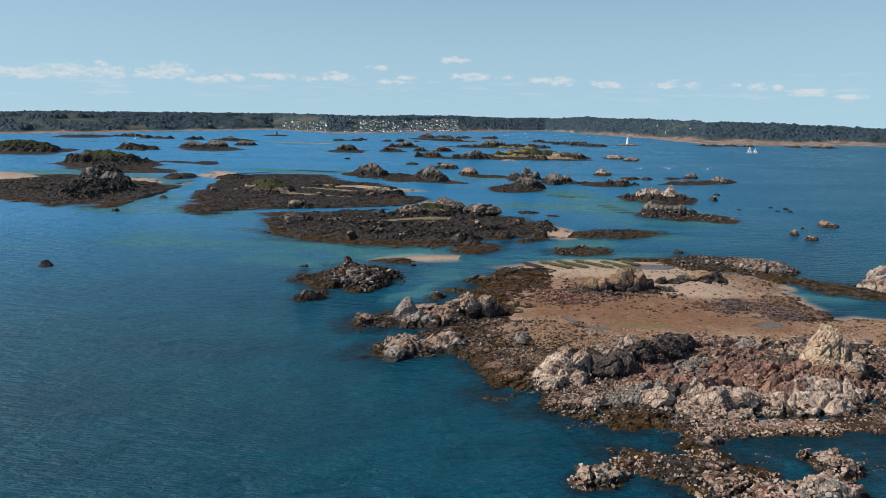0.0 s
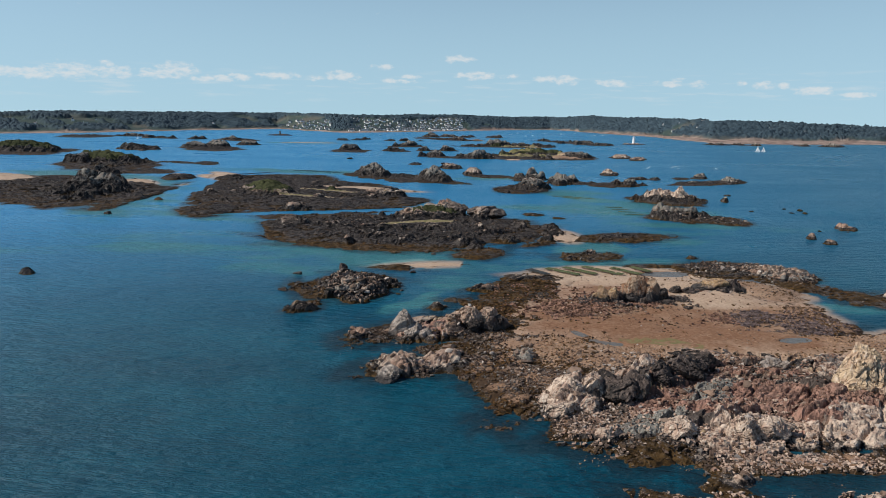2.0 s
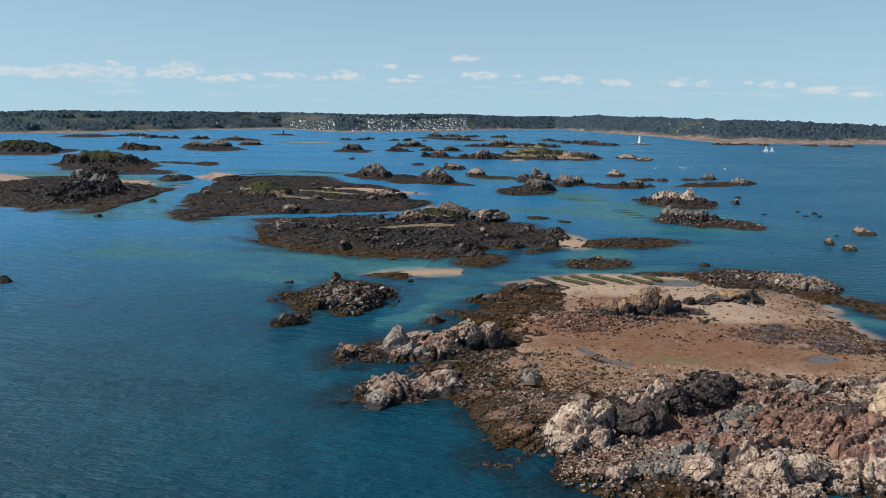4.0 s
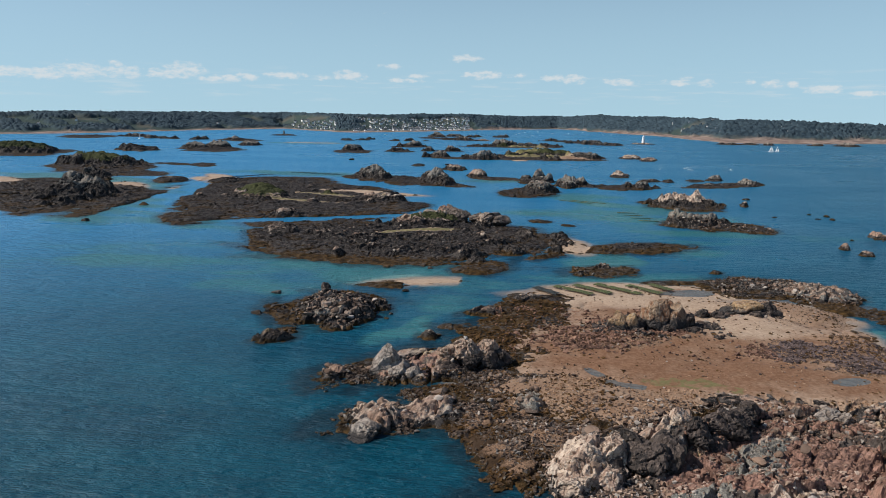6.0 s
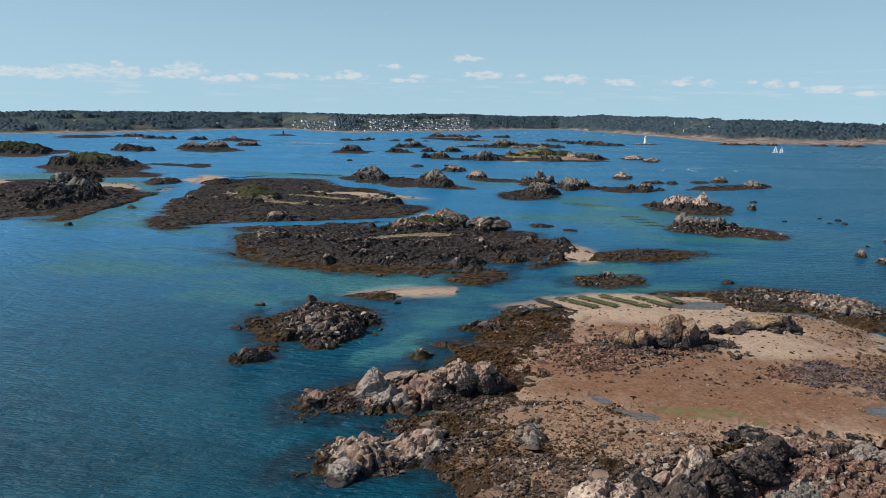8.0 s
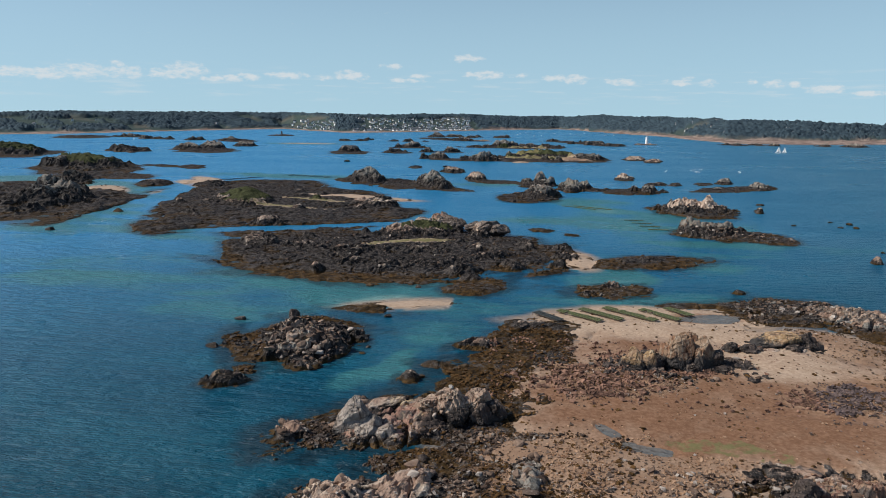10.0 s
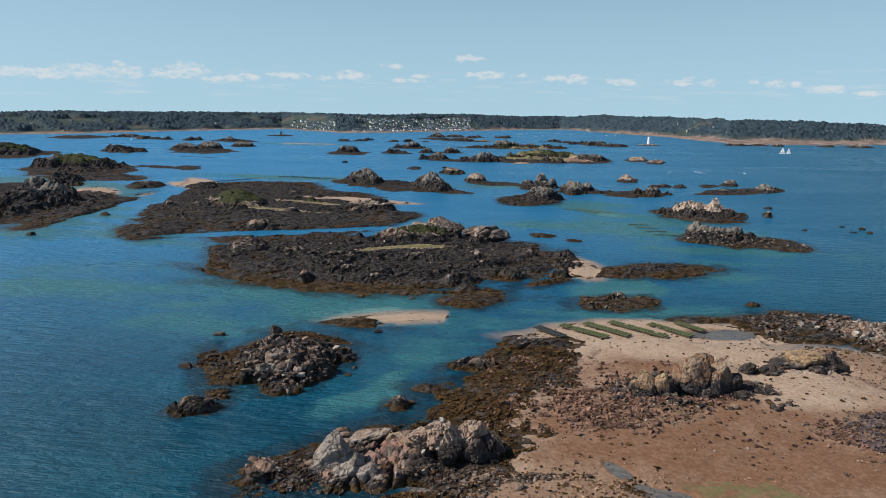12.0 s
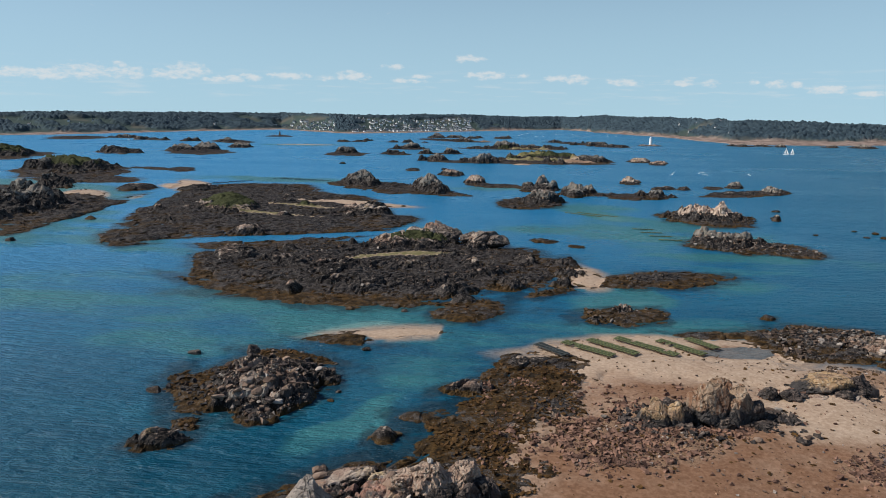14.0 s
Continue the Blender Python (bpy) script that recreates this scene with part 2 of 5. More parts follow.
def water_material(name="sea_water"):
    mat, t = material(name)
    pos = t.add("ShaderNodeNewGeometry").outputs["Position"]
    shallow, bed, far = (t.add("ShaderNodeAttribute", None, n).outputs["Fac"] for n in ("shallow", "bed", "far"))
    silt = t.add("ShaderNodeAttribute", None, "silt").outputs["Fac"]
    patch = t.noise(t.stretch(pos, 0.022, 0.045, 1, 0.4), 1.0, 6, 0.62)
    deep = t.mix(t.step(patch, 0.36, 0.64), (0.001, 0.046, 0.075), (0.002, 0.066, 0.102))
    # far lays the sky's grazing reflection over distant water as base colour.
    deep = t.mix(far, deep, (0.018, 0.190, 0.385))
    s = t.m("ADD", shallow, t.m("MULTIPLY", t.m("MULTIPLY", t.m("SUBTRACT", patch, 0.5), 1.9), t.step(shallow, 0.02, 0.3)))
    col = t.mix(t.step(s, 0.12, 0.62), deep, (0.032, 0.148, 0.168))
    col = t.mix(t.step(s, 0.75, 1.35), col, (0.150, 0.285, 0.270))
    weeds = t.noise(pos, 0.22, 5, 0.65)
    col = t.mix(t.m("MULTIPLY", t.step(t.m("ADD", bed, t.m("MULTIPLY", t.m("SUBTRACT", weeds, 0.5), 1.6)), 0.35, 0.95), 0.65), col, (0.008, 0.014, 0.020))
    col = t.mix(t.step(t.m("ADD", silt, t.m("MULTIPLY", t.m("SUBTRACT", weeds, 0.5), 0.3)), 0.15, 1.0), col, (0.34, 0.25, 0.185))
    chop = t.noise(t.stretch(pos, 0.55, 1.25, 1, -0.35), 1.0, 4, 0.6)
    swell = t.noise(t.stretch(pos, 0.09, 0.20, 1, -0.3), 1.0, 3)
    gust = t.step(t.noise(t.stretch(pos, 0.006, 0.014, 1, 0.1), 1.0, 3), 0.35, 0.65)
    ripple = t.noise(t.stretch(pos, 1.3, 2.9, 1, -0.25), 1.0, 3, 0.6)
    rows = t.noise(t.stretch(pos, 0.11, 0.46, 1, -0.12), 1.0, 4, 0.6)
    height = t.m("ADD", t.m("ADD", t.m("ADD", t.m("MULTIPLY", chop, 0.60), t.m("MULTIPLY", ripple, 0.14)), t.m("MULTIPLY", rows, 2.0)), swell)
    finish(t, col, t.m("ADD", 0.27, t.m("MULTIPLY", gust, 0.08)), height, 1.0, 1.05, 0.20).inputs["IOR"].default_value = 1.33
    return mat


def plain(name, a, b, scale, rough=0.7, bump=0.3, spec=0.4):
    mat, t = material(name)
    pos = t.add("ShaderNodeTexCoord").outputs["Object"]
    n = t.noise(pos, scale, 5, 0.65)
    finish(t, t.mix(t.step(n, 0.35, 0.65), a, b), rough, n, bump, 0.05, spec)
    return mat


def coast_material():
    mat, t = material("coast")
    pos = t.add("ShaderNodeNewGeometry").outputs["Position"]
    wood, field, strand = (t.add("ShaderNodeAttribute", None, n).outputs["Fac"] for n in ("wood", "field", "strand"))
    big, mid, fine = t.noise(pos, 0.006, 4), t.noise(pos, 0.03, 5, 0.65), t.noise(pos, 0.16, 4, 0.7)
    # Woods and open land have blue distance haze mixed into their base colours.
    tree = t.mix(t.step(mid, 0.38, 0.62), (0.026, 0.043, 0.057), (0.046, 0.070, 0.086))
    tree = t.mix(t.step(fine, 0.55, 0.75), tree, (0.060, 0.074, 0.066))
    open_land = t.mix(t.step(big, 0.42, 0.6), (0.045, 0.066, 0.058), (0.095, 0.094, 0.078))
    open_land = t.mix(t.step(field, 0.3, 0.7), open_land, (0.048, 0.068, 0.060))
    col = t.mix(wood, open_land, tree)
    shore = t.mix(t.step(mid, 0.42, 0.6), (0.30, 0.225, 0.185), (0.15, 0.105, 0.085))
    col = t.mix(strand, col, shore)
    finish(t, col, 0.95, fine, 0.6, 3.0, 0.1)
    return mat


SHORE, WATER, COAST = island_material(), water_material(), coast_material()
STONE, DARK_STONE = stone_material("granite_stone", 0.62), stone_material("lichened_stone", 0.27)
GOLDEN = hero_material("golden_granite", ((0.54, 0.40, 0.265), (0.44, 0.30, 0.20), (0.64, 0.51, 0.385)), 2.4)
RUDDY = hero_material("ruddy_granite", ((0.29, 0.20, 0.135), (0.25, 0.135, 0.082), (0.35, 0.275, 0.205)), 3.8)
BROWN = hero_material("brown_granite", ((0.42, 0.31, 0.235), (0.31, 0.21, 0.155), (0.50, 0.39, 0.30)), 2.6)
GREY = hero_material("grey_granite", ((0.32, 0.27, 0.23), (0.25, 0.20, 0.165), (0.43, 0.37, 0.315)), 1.2)
DUSKY = hero_material("dusky_granite", ((0.20, 0.16, 0.135), (0.12, 0.095, 0.08), (0.31, 0.255, 0.215)), 3.0)
AMBER = hero_material("amber_granite", ((0.38, 0.25, 0.135), (0.31, 0.20, 0.125), (0.46, 0.35, 0.24)), 2.8)
CREAM = hero_material("cream_granite", ((0.50, 0.385, 0.300), (0.38, 0.26, 0.195), (0.60, 0.485, 0.385)), 1.4)
BLACK = hero_material("black_rock", ((0.040, 0.035, 0.033), (0.095, 0.074, 0.065), (0.19, 0.145, 0.12)), 1.4)
WHITE = plain("white_paint", (0.72, 0.73, 0.74), (0.82, 0.82, 0.80), 0.6)
SAIL = plain("sailcloth", (0.78, 0.78, 0.76), (0.85, 0.85, 0.84), 0.5)
SLATE = plain("slate", (0.06, 0.065, 0.075), (0.10, 0.105, 0.115), 0.4)
PLASTER = plain("pale_plaster", (0.74, 0.73, 0.70), (0.84, 0.83, 0.81), 0.15)
IRON = plain("rusty_iron", (0.05, 0.035, 0.028), (0.12, 0.075, 0.05), 6.0)
MESHBAG = plain("weedy_bags", (0.040, 0.050, 0.020), (0.120, 0.130, 0.045), 1.6, 0.8, 0.6)
DARKBAG = plain("wet_bags", (0.016, 0.018, 0.016), (0.04, 0.042, 0.034), 1.6, 0.6, 0.6)
WEED = plain("bladder_wrack", (0.030, 0.017, 0.007), (0.110, 0.057, 0.020), 1.2, 0.75, 0.5, 0.1)
PALE_STONE = plain("pale_stone", (0.36, 0.32, 0.28), (0.48, 0.44, 0.40), 1.2)
TAN_STONE = plain("tan_pebble", (0.21, 0.117, 0.068), (0.40, 0.262, 0.170), 0.6, 0.9, 0.2, 0.1)
PINK_STONE = plain("pink_granite_rubble", (0.24, 0.15, 0.11), (0.47, 0.36, 0.285), 0.45, 0.9, 0.3, 0.1)
RED_STONE = plain("red_brown_stone", (0.060, 0.034, 0.026), (0.27, 0.155, 0.11), 0.5, 0.9, 0.3, 0.1)
PURPLE_STONE = plain("purple_stone", (0.045, 0.034, 0.034), (0.17, 0.125, 0.115), 0.5, 0.9, 0.2, 0.1)
FOAM = plain("foam", (0.62, 0.68, 0.70), (0.80, 0.83, 0.84), 0.4)


# ---- numbers that stand for nature ----
def hash2(ix, iy, seed):
    h = (ix.astype(np.int64) * 374761393 + iy.astype(np.int64) * 668265263 + seed * 2147483647 + 974634) & 0xFFFFFFFF
    h = ((h ^ (h >> 13)) * 1274126177) & 0xFFFFFFFF
    h = ((h ^ (h >> 16)) * 2246822519) & 0xFFFFFFFF
    return ((h ^ (h >> 15)) & 0xFFFFFF) / 16777216.0


def wave(x, y, seed):
    ix, iy = np.floor(x), np.floor(y)
    fx, fy = x - ix, y - iy
    ux, uy = fx * fx * (3 - 2 * fx), fy * fy * (3 - 2 * fy)
    a, b = hash2(ix, iy, seed), hash2(ix + 1, iy, seed)
    c, d = hash2(ix, iy + 1, seed), hash2(ix + 1, iy + 1, seed)
    return (a + (b - a) * ux) * (1 - uy) + (c + (d - c) * ux) * uy - 0.5


def fbm(x, y, size, seed, octaves=4):
    total, amp = 0.0, 1.0
    for k in range(octaves):
        f = 2 ** k / size
        total = total + amp * wave(x * f + 13.7 * k, y * f - 7.1 * k, seed + k)
        amp *= 0.5
    return total


def cells(x, y, size, seed, turn=0.0, stretch=1.0):
    """Cracked blocks: the tilted top of the nearest block, and how far its edge is."""
    c, s = math.cos(turn), math.sin(turn)
    u, v = (x * c + y * s) / size / stretch, (y * c - x * s) / size
    iu, iv = np.floor(u), np.floor(v)
    best, second = np.full(u.shape, 9.0), np.full(u.shape, 9.0)
    top = np.zeros(u.shape)
    for i in (-1, 0, 1):
        for j in (-1, 0, 1):
            cu, cv = iu + i, iv + j
            du, dv = u - cu - hash2(cu, cv, seed), v - cv - hash2(cu, cv, seed + 1)
            d = du * du + dv * dv
            near = d < best
            second = np.where(near, best, np.minimum(second, d))
            h = 0.8 * hash2(cu, cv, seed + 2) + 0.1 + 1.5 * (hash2(cu, cv, seed + 3) - 0.5) * du + 1.5 * (hash2(cu, cv, seed + 4) - 0.5) * dv
            top = np.where(near, h, top)
            best = np.minimum(best, d)
    return top - 0.5, np.sqrt(second) - np.sqrt(best)


def smooth(lo, hi, v):
    t = np.clip((v - lo) / (hi - lo), 0, 1)
    return t * t * (3 - 2 * t)


# Kinds of ground: f low dark rock, w weed, p cobbles, q gravel, r broken rock, h a rocky hill, g a grassy hill, s sand,
# m dry meadow, d damp sand, o a pool, a green algae, c a channel; veins of rock: C cream, R red, K black (painted shade
# on the small island), G grey-green.
ROUGH = {"f": 0.36, "q": 0.06, "w": 0.25, "p": 0.22, "r": 0.80, "h": 1.10, "g": 1.1, "s": 0.02, "m": 0.10, "d": 0.03, "o": 0.0, "a": 0.04}


def terrain(lobes, x, y, seed, black, coarse=0.0):
    """Height and kinds of ground of an island at the points x, y."""
    nx = fbm(x, y, 14, seed, 3) * 5.0 + fbm(x, y, 3.5, seed + 20, 2) * 1.6
    ny = fbm(x, y, 14, seed + 40, 3) * 5.0 + fbm(x, y, 3.5, seed + 60, 2) * 1.6
    mx, my = fbm(x, y, 46, seed + 80, 3), fbm(x, y, 46, seed + 90, 3)
    ragged = 0.55 * fbm(x, y, 7, seed + 70, 3) + 0.55 * fbm(x, y, 1.6, seed + 75, 3)
    base, rough = np.full(x.shape, -6.0), np.full(x.shape, 0.3)
    sand, grass, stones, damp, weed, sandy = (np.zeros(x.shape) for _ in range(6))
    veins = {k: np.zeros(x.shape) for k in "CRKG"}
    for cx, cy, rx, ry, turn, h, kind in lobes:
        c, s = math.cos(radians(turn)), math.sin(radians(turn))
        least = min(rx, ry)
        small, wide = min(1.0, least / 9.0), min(16.0, least * 0.42)
        px, py = x + nx * small + mx * wide - cx, y + ny * small + my * wide - cy
        r = np.sqrt(((px * c + py * s) / rx) ** 2 + ((py * c - px * s) / ry) ** 2)
        if kind in "hgfwr":
            near = r < 2.4
            r[near] += (0.42 if kind == "h" else 0.26) * (0.7 + 0.5 * coarse) * fbm(x[near] + cx, y[near], max(2.6, least * 0.75), seed + 111, 4)
        m = smooth(1.10, 0.80, r)
        soft = min(1.0, 7.0 / least)
        if kind == "s":
            soft = min(0.3, soft)
        mm = smooth(1.08, 0.84, r + ragged * soft)
        if kind in "CRKG":
            veins = {k: (np.maximum(v, mm * h) if k == kind else v * (1 - mm)) for k, v in veins.items()}
            continue
        if kind in "hg":
            base = np.maximum(base, np.where(r < 1, h * (1 - np.maximum(r, 0) ** (3.0 if kind == "g" else 1.9)), -(r - 1) * least * 0.6))
        elif kind == "c":
            base = np.minimum(base, 8.0 * (r - 1.0))
            continue
        elif kind == "o":
            base = base - 0.30 * m
        elif h > 0:
            base = np.maximum(base, np.where(r < 1, h * (1 - np.maximum(r, 0) ** 3), -(r - 1) * least * 0.20))
        k = ROUGH[kind] * (min(1.0, 0.35 + h / 7.0) if kind == "h" else 1.0)
        rough = rough + (k - rough) * m
        sand = sand + ((1.0 if kind in "sdoapqm" else 0.0) - sand) * mm
        stones = stones + ((1.0 if kind == "p" else 0.42 if kind == "q" else 0.0) - stones) * mm
        damp = damp + ((1.0 if kind in "doa" else 0.55 if kind in "pq" else 0.0) - damp) * smooth(1.30, 0.60, r + 0.4 * ragged * soft)
        weed = weed + ((1.0 if kind == "w" else 0.0) - weed) * mm
        if kind in "sdq" and h > 0:
            sandy = np.maximum(sandy, smooth(1.0 + 6.0 / least, 0.95, r))
        if kind == "g":
            grass = np.maximum(grass, smooth(0.95, 0.55, r + 0.7 * ragged * soft))
        elif kind in "am":
            grass = np.maximum(grass, mm * (0.52 if kind == "a" else 0.60))
    wx, wy = x + nx * 0.6, y + ny * 0.6
    b1, e1 = cells(wx, wy, 6.0, seed + 5, 0.5, 1.6)
    b2, e2 = cells(wx, wy, 2.3, seed + 15, 0.35, 1.5)
    b3, e3 = cells(x + nx * 0.2, y + ny * 0.2, 0.95, seed + 25, 0.6, 1.3)
    strata = np.abs(fbm(x * 0.9 + y * 0.43, (y * 0.9 - x * 0.43) * 3.2, 5.0, seed + 33, 3))
    dip = (0.80 * x - 0.60 * y + 2.2 * fbm(x, y, 9, seed + 35, 3)) / 2.4
    slabs = (dip - np.floor(dip) - 0.5) * smooth(-0.12, 0.22, fbm(x, y, 16, seed + 37, 2))
    detail = 0.30 - 1.3 * strata + 1.6 * b1 + 0.60 * b2 + 0.30 * b3 + 0.55 * slabs - 1.3 * smooth(0.12, 0.0, e1) - 0.50 * smooth(0.14, 0.0, e2) - 0.20 * smooth(0.16, 0.0, e3) + 1.3 * fbm(x, y, 11, seed + 31, 5)
    live = smooth(-1.2, 0.4, base)
    z = base + rough * detail * live + 0.2 * fbm(x, y, 30, seed + 3, 3) * live
    if coarse:
        b0, e0 = cells(x, y, 15, seed + 45, 0.4, 1.5)
        b4, e4 = cells(x + nx, y + ny, 7.0, seed + 49, 0.5, 1.4)
        tor = np.maximum(fbm(x, y, 10, seed + 51, 3) - 0.10, 0)
        z = z + coarse * smooth(0.2, 3.0, base) * (2.2 * b0 + 1.6 * b4 + 6.0 * tor - 1.2 * smooth(0.15, 0.0, e0) - 1.0 * smooth(0.15, 0.0, e4) + 1.2 * fbm(x, y, 30, seed + 47, 4))
        black = black * (1 + 0.7 * min(coarse, 1.0))
    belt = np.where(z < 0.7, 0.30 * z / 0.7, 0.30 + 0.70 * (z - 0.7) / max(black - 0.7, 0.3))
    zone = belt * (1 - weed) + weed * np.minimum(0.12 + 0.25 * np.maximum(z - 0.8, 0), 0.6)
    return z, zone, sand, grass, stones, damp, weed, base, sandy, veins


# ---- mesh helpers ----
def mesh_of(name, verts, faces, mat, values=None, sharp=False):
    """A mesh from arrays of corners and of quads or triangles, with named values at its corners."""
    faces = np.asarray(faces, dtype=np.int32)
    me = bpy.data.meshes.new(name)
    n, k = faces.shape
    me.vertices.add(len(verts))
    me.vertices.foreach_set("co", np.asarray(verts, dtype=np.float32).ravel())
    me.loops.add(n * k)
    me.loops.foreach_set("vertex_index", faces.ravel())
    me.polygons.add(n)
    me.polygons.foreach_set("loop_start", np.arange(0, n * k, k, dtype=np.int32))
    me.update(calc_edges=True)
    for key, v in (values or {}).items():
        me.attributes.new(key, "FLOAT", "POINT").data.foreach_set("value", np.asarray(v, dtype=np.float32).ravel())
    if sharp:
        me.attributes.new("sharp_face", "BOOLEAN", "FACE").data.foreach_set("value", np.ones(n, dtype=bool))
    me.materials.append(mat)
    return me


def grid_faces(nx, ny):
    i = np.arange(nx * ny).reshape(ny, nx)
    return np.stack([i[:-1, :-1], i[:-1, 1:], i[1:, 1:], i[1:, :-1]], -1).reshape(-1, 4)


def part(name, bm, mat, parent, label=""):
    me = bpy.data.meshes.new(name)
    bm.to_mesh(me)
    bm.free()
    me.materials.append(mat)
    ob = new(name, me)
    ob.parent = parent
    return tagged(ob, label)


def box(bm, x0, y0, z0, x1, y1, z1):
    bmesh.ops.create_cube(bm, size=1, matrix=Matrix.LocRotScale(((x0 + x1) / 2, (y0 + y1) / 2, (z0 + z1) / 2), None, (abs(x1 - x0), abs(y1 - y0), abs(z1 - z0))))


# ---- islands ----
def patches(kinds):
    """A number for each joined-up patch of one kind on a grid."""
    shape = kinds.shape
    mark = np.arange(kinds.size).reshape(shape)
    for _ in range(400):
        before = mark.copy()
        for axis in (0, 1):
            a, c = [slice(None)] * 2, [slice(None)] * 2
            a[axis], c[axis] = slice(1, None), slice(None, -1)
            a, c = tuple(a), tuple(c)
            same = kinds[a] == kinds[c]
            low = np.where(same, np.minimum(mark[a], mark[c]), mark[a])
            mark[a] = low
            mark[c] = np.where(same, np.minimum(mark[c], low), mark[c])
        mark = mark.ravel()[mark].reshape(shape)
        if (mark == before).all():
            break
    return mark.ravel()


ISLANDS = []


def island(lobes, step, label, black=2.6, seed=0, coarse=0.0):
    """One island: its lobes are (x, y, radius, radius, turn, height, kind)."""
    x0 = min(l[0] - max(l[2], l[3]) for l in lobes) - 6
    x1 = max(l[0] + max(l[2], l[3]) for l in lobes) + 6
    y0 = min(l[1] - max(l[2], l[3]) for l in lobes) - 6
    y1 = max(l[1] + max(l[2], l[3]) for l in lobes) + 6
    nx, ny = int((x1 - x0) / step) + 2, int((y1 - y0) / step) + 2
    if coarse:
        lobes = (((x0 + x1) / 2, (y0 + y1) / 2, x1 - x0, y1 - y0, 0, 0.56, "G"),) + lobes
    gx, gy = np.meshgrid(np.linspace(x0, x1, nx), np.linspace(y0, y1, ny))
    *shape, veins = terrain(lobes, gx, gy, seed, black, coarse)
    z, zone, sand, grass, stones, damp, weed, base, sandy = (a.ravel() for a in shape)
    quads = grid_faces(nx, ny)
    quads = quads[(base[quads] > -1.8).any(axis=1)]
    spots = np.stack([gx.ravel(), gy.ravel(), z], -1)
    given = {"zone": zone, "sand": sand, "grass": grass, "stones": stones, "damp": damp}
    given.update({n: veins[k].ravel() for n, k in (("cream", "C"), ("red", "R"), ("soot", "K"), ("slate", "G")) if veins[k].any()})

    def piece(name, some):
        used = np.unique(some)
        back = np.zeros(len(z), dtype=np.int64)
        back[used] = np.arange(len(used))
        return new(name, mesh_of(name, spots[used], back[some], SHORE, {k: v[used] for k, v in given.items()}, name in ("rock_ledge", "island")))

    ISLANDS.append((lobes, seed, black, coarse))
    solid = np.zeros(nx * ny, dtype=bool)
    solid[quads[:, 0]] = True
    if len(lobes) < 5:
        kinds = np.where(solid, 0, -1).reshape(ny, nx)
    else:
        kinds = np.where(grass > 0.5, 4, np.where(stones > 0.5, 1, np.where(sand > 0.5, 2, np.where(weed > 0.5, 3, 0))))
        kinds = np.where(solid, kinds, -1).reshape(ny, nx)
        mark = patches(kinds).reshape(ny, nx)
        counts = np.bincount(mark.ravel(), minlength=nx * ny)
        keep = (kinds >= 0) & (counts[mark] > max(300, len(quads) // 250))
        if keep.any():
            kinds = np.where(solid.reshape(ny, nx), np.where(keep, kinds, -2), -1)
            for _ in range(300):
                open_left = kinds == -2
                if not open_left.any():
                    break
                before = open_left.sum()
                for axis, way in ((0, 1), (0, -1), (1, 1), (1, -1)):
                    near = np.roll(kinds, way, axis)
                    kinds = np.where((kinds == -2) & (near >= 0), near, kinds)
                if (kinds == -2).sum() == before:
                    break
            kinds = np.where(kinds == -2, 0, kinds)
    mark = patches(kinds)[quads[:, 0]]
    kind_of = kinds.ravel()[quads[:, 0]]
    top_of = z[quads].max(axis=1)
    pieces = []
    for m, n in zip(*np.unique(mark, return_counts=True)):
        pick = mark == m
        if n > 12 and top_of[pick].max() > 0.05:
            pieces.append((kind_of[pick][0], pick))
    if len(pieces) == 1:
        return tagged(piece("island", quads[pieces[0][1]]), label, "island")
    base_ob = new("island")
    for kind, pick in pieces:
        piece(("rock_ledge", "pebble_bank", "sand_flat", "weed_bed", "turf")[kind], quads[pick]).parent = base_ob
    return tagged(base_ob, label, "island")


def ground(k, x, y):
    lobes, seed, black, coarse = ISLANDS[k]
    return terrain(lobes, np.asarray(x, dtype=float), np.asarray(y, dtype=float), seed, black, coarse)[:9]


def crags(n, cx, cy, rx, ry, lo, hi, small, large, seed):
    """Small crags strewn over an ellipse."""
    rng = np.random.default_rng(seed)
    out = []
    for _ in range(n):
        a, k = rng.uniform(0, 6.283), math.sqrt(rng.uniform())
        s = rng.uniform(small, large)
        out.append((cx + rx * k * math.cos(a), cy + ry * k * math.sin(a), s, s * rng.uniform(0.5, 0.9), rng.uniform(-60, 60), rng.uniform(lo, hi), "h"))
    return tuple(out)

MAIN = (
    (9, 214, 32, 14, 83, 0.8, "w"), (46, 199, 46, 33, 18, 1.3, "d"), (62, 172, 40, 14, 12, 1.3, "d"), (3, 186, 20, 10, 80, 0.8, "w"), (40, 246, 32, 10, 8, 0.30, "s"), (54, 234, 38, 8, 3, 1.3, "s"), (66, 217, 18, 13, 46, 1.4, "s"),
    (5, 153, 21, 9, -75, 0.9, "p"), (14, 149, 9, 7, 20, 1.2, "p"), (23, 166, 26, 12, -18, 1.3, "q"), (31, 205, 20, 12, 8, 1.4, "p"), (75, 196, 15, 7, 22, 1.4, "p"), (80, 166, 26, 8, 15, 1.5, "q"),
)
MAIN_EAST = (
    (98, 174, 22, 15, 25, 1.3, "q"), (81, 230, 15, 12, -25, 1.4, "q"), (84, 206, 9, 7, -30, 1.3, "p"), (100, 236, 15, 6, -38, 0.9, "w"), (84, 190, 13, 7, 30, 1.4, "p"), (104, 160, 24, 10, 10, 1.8, "r"),
)
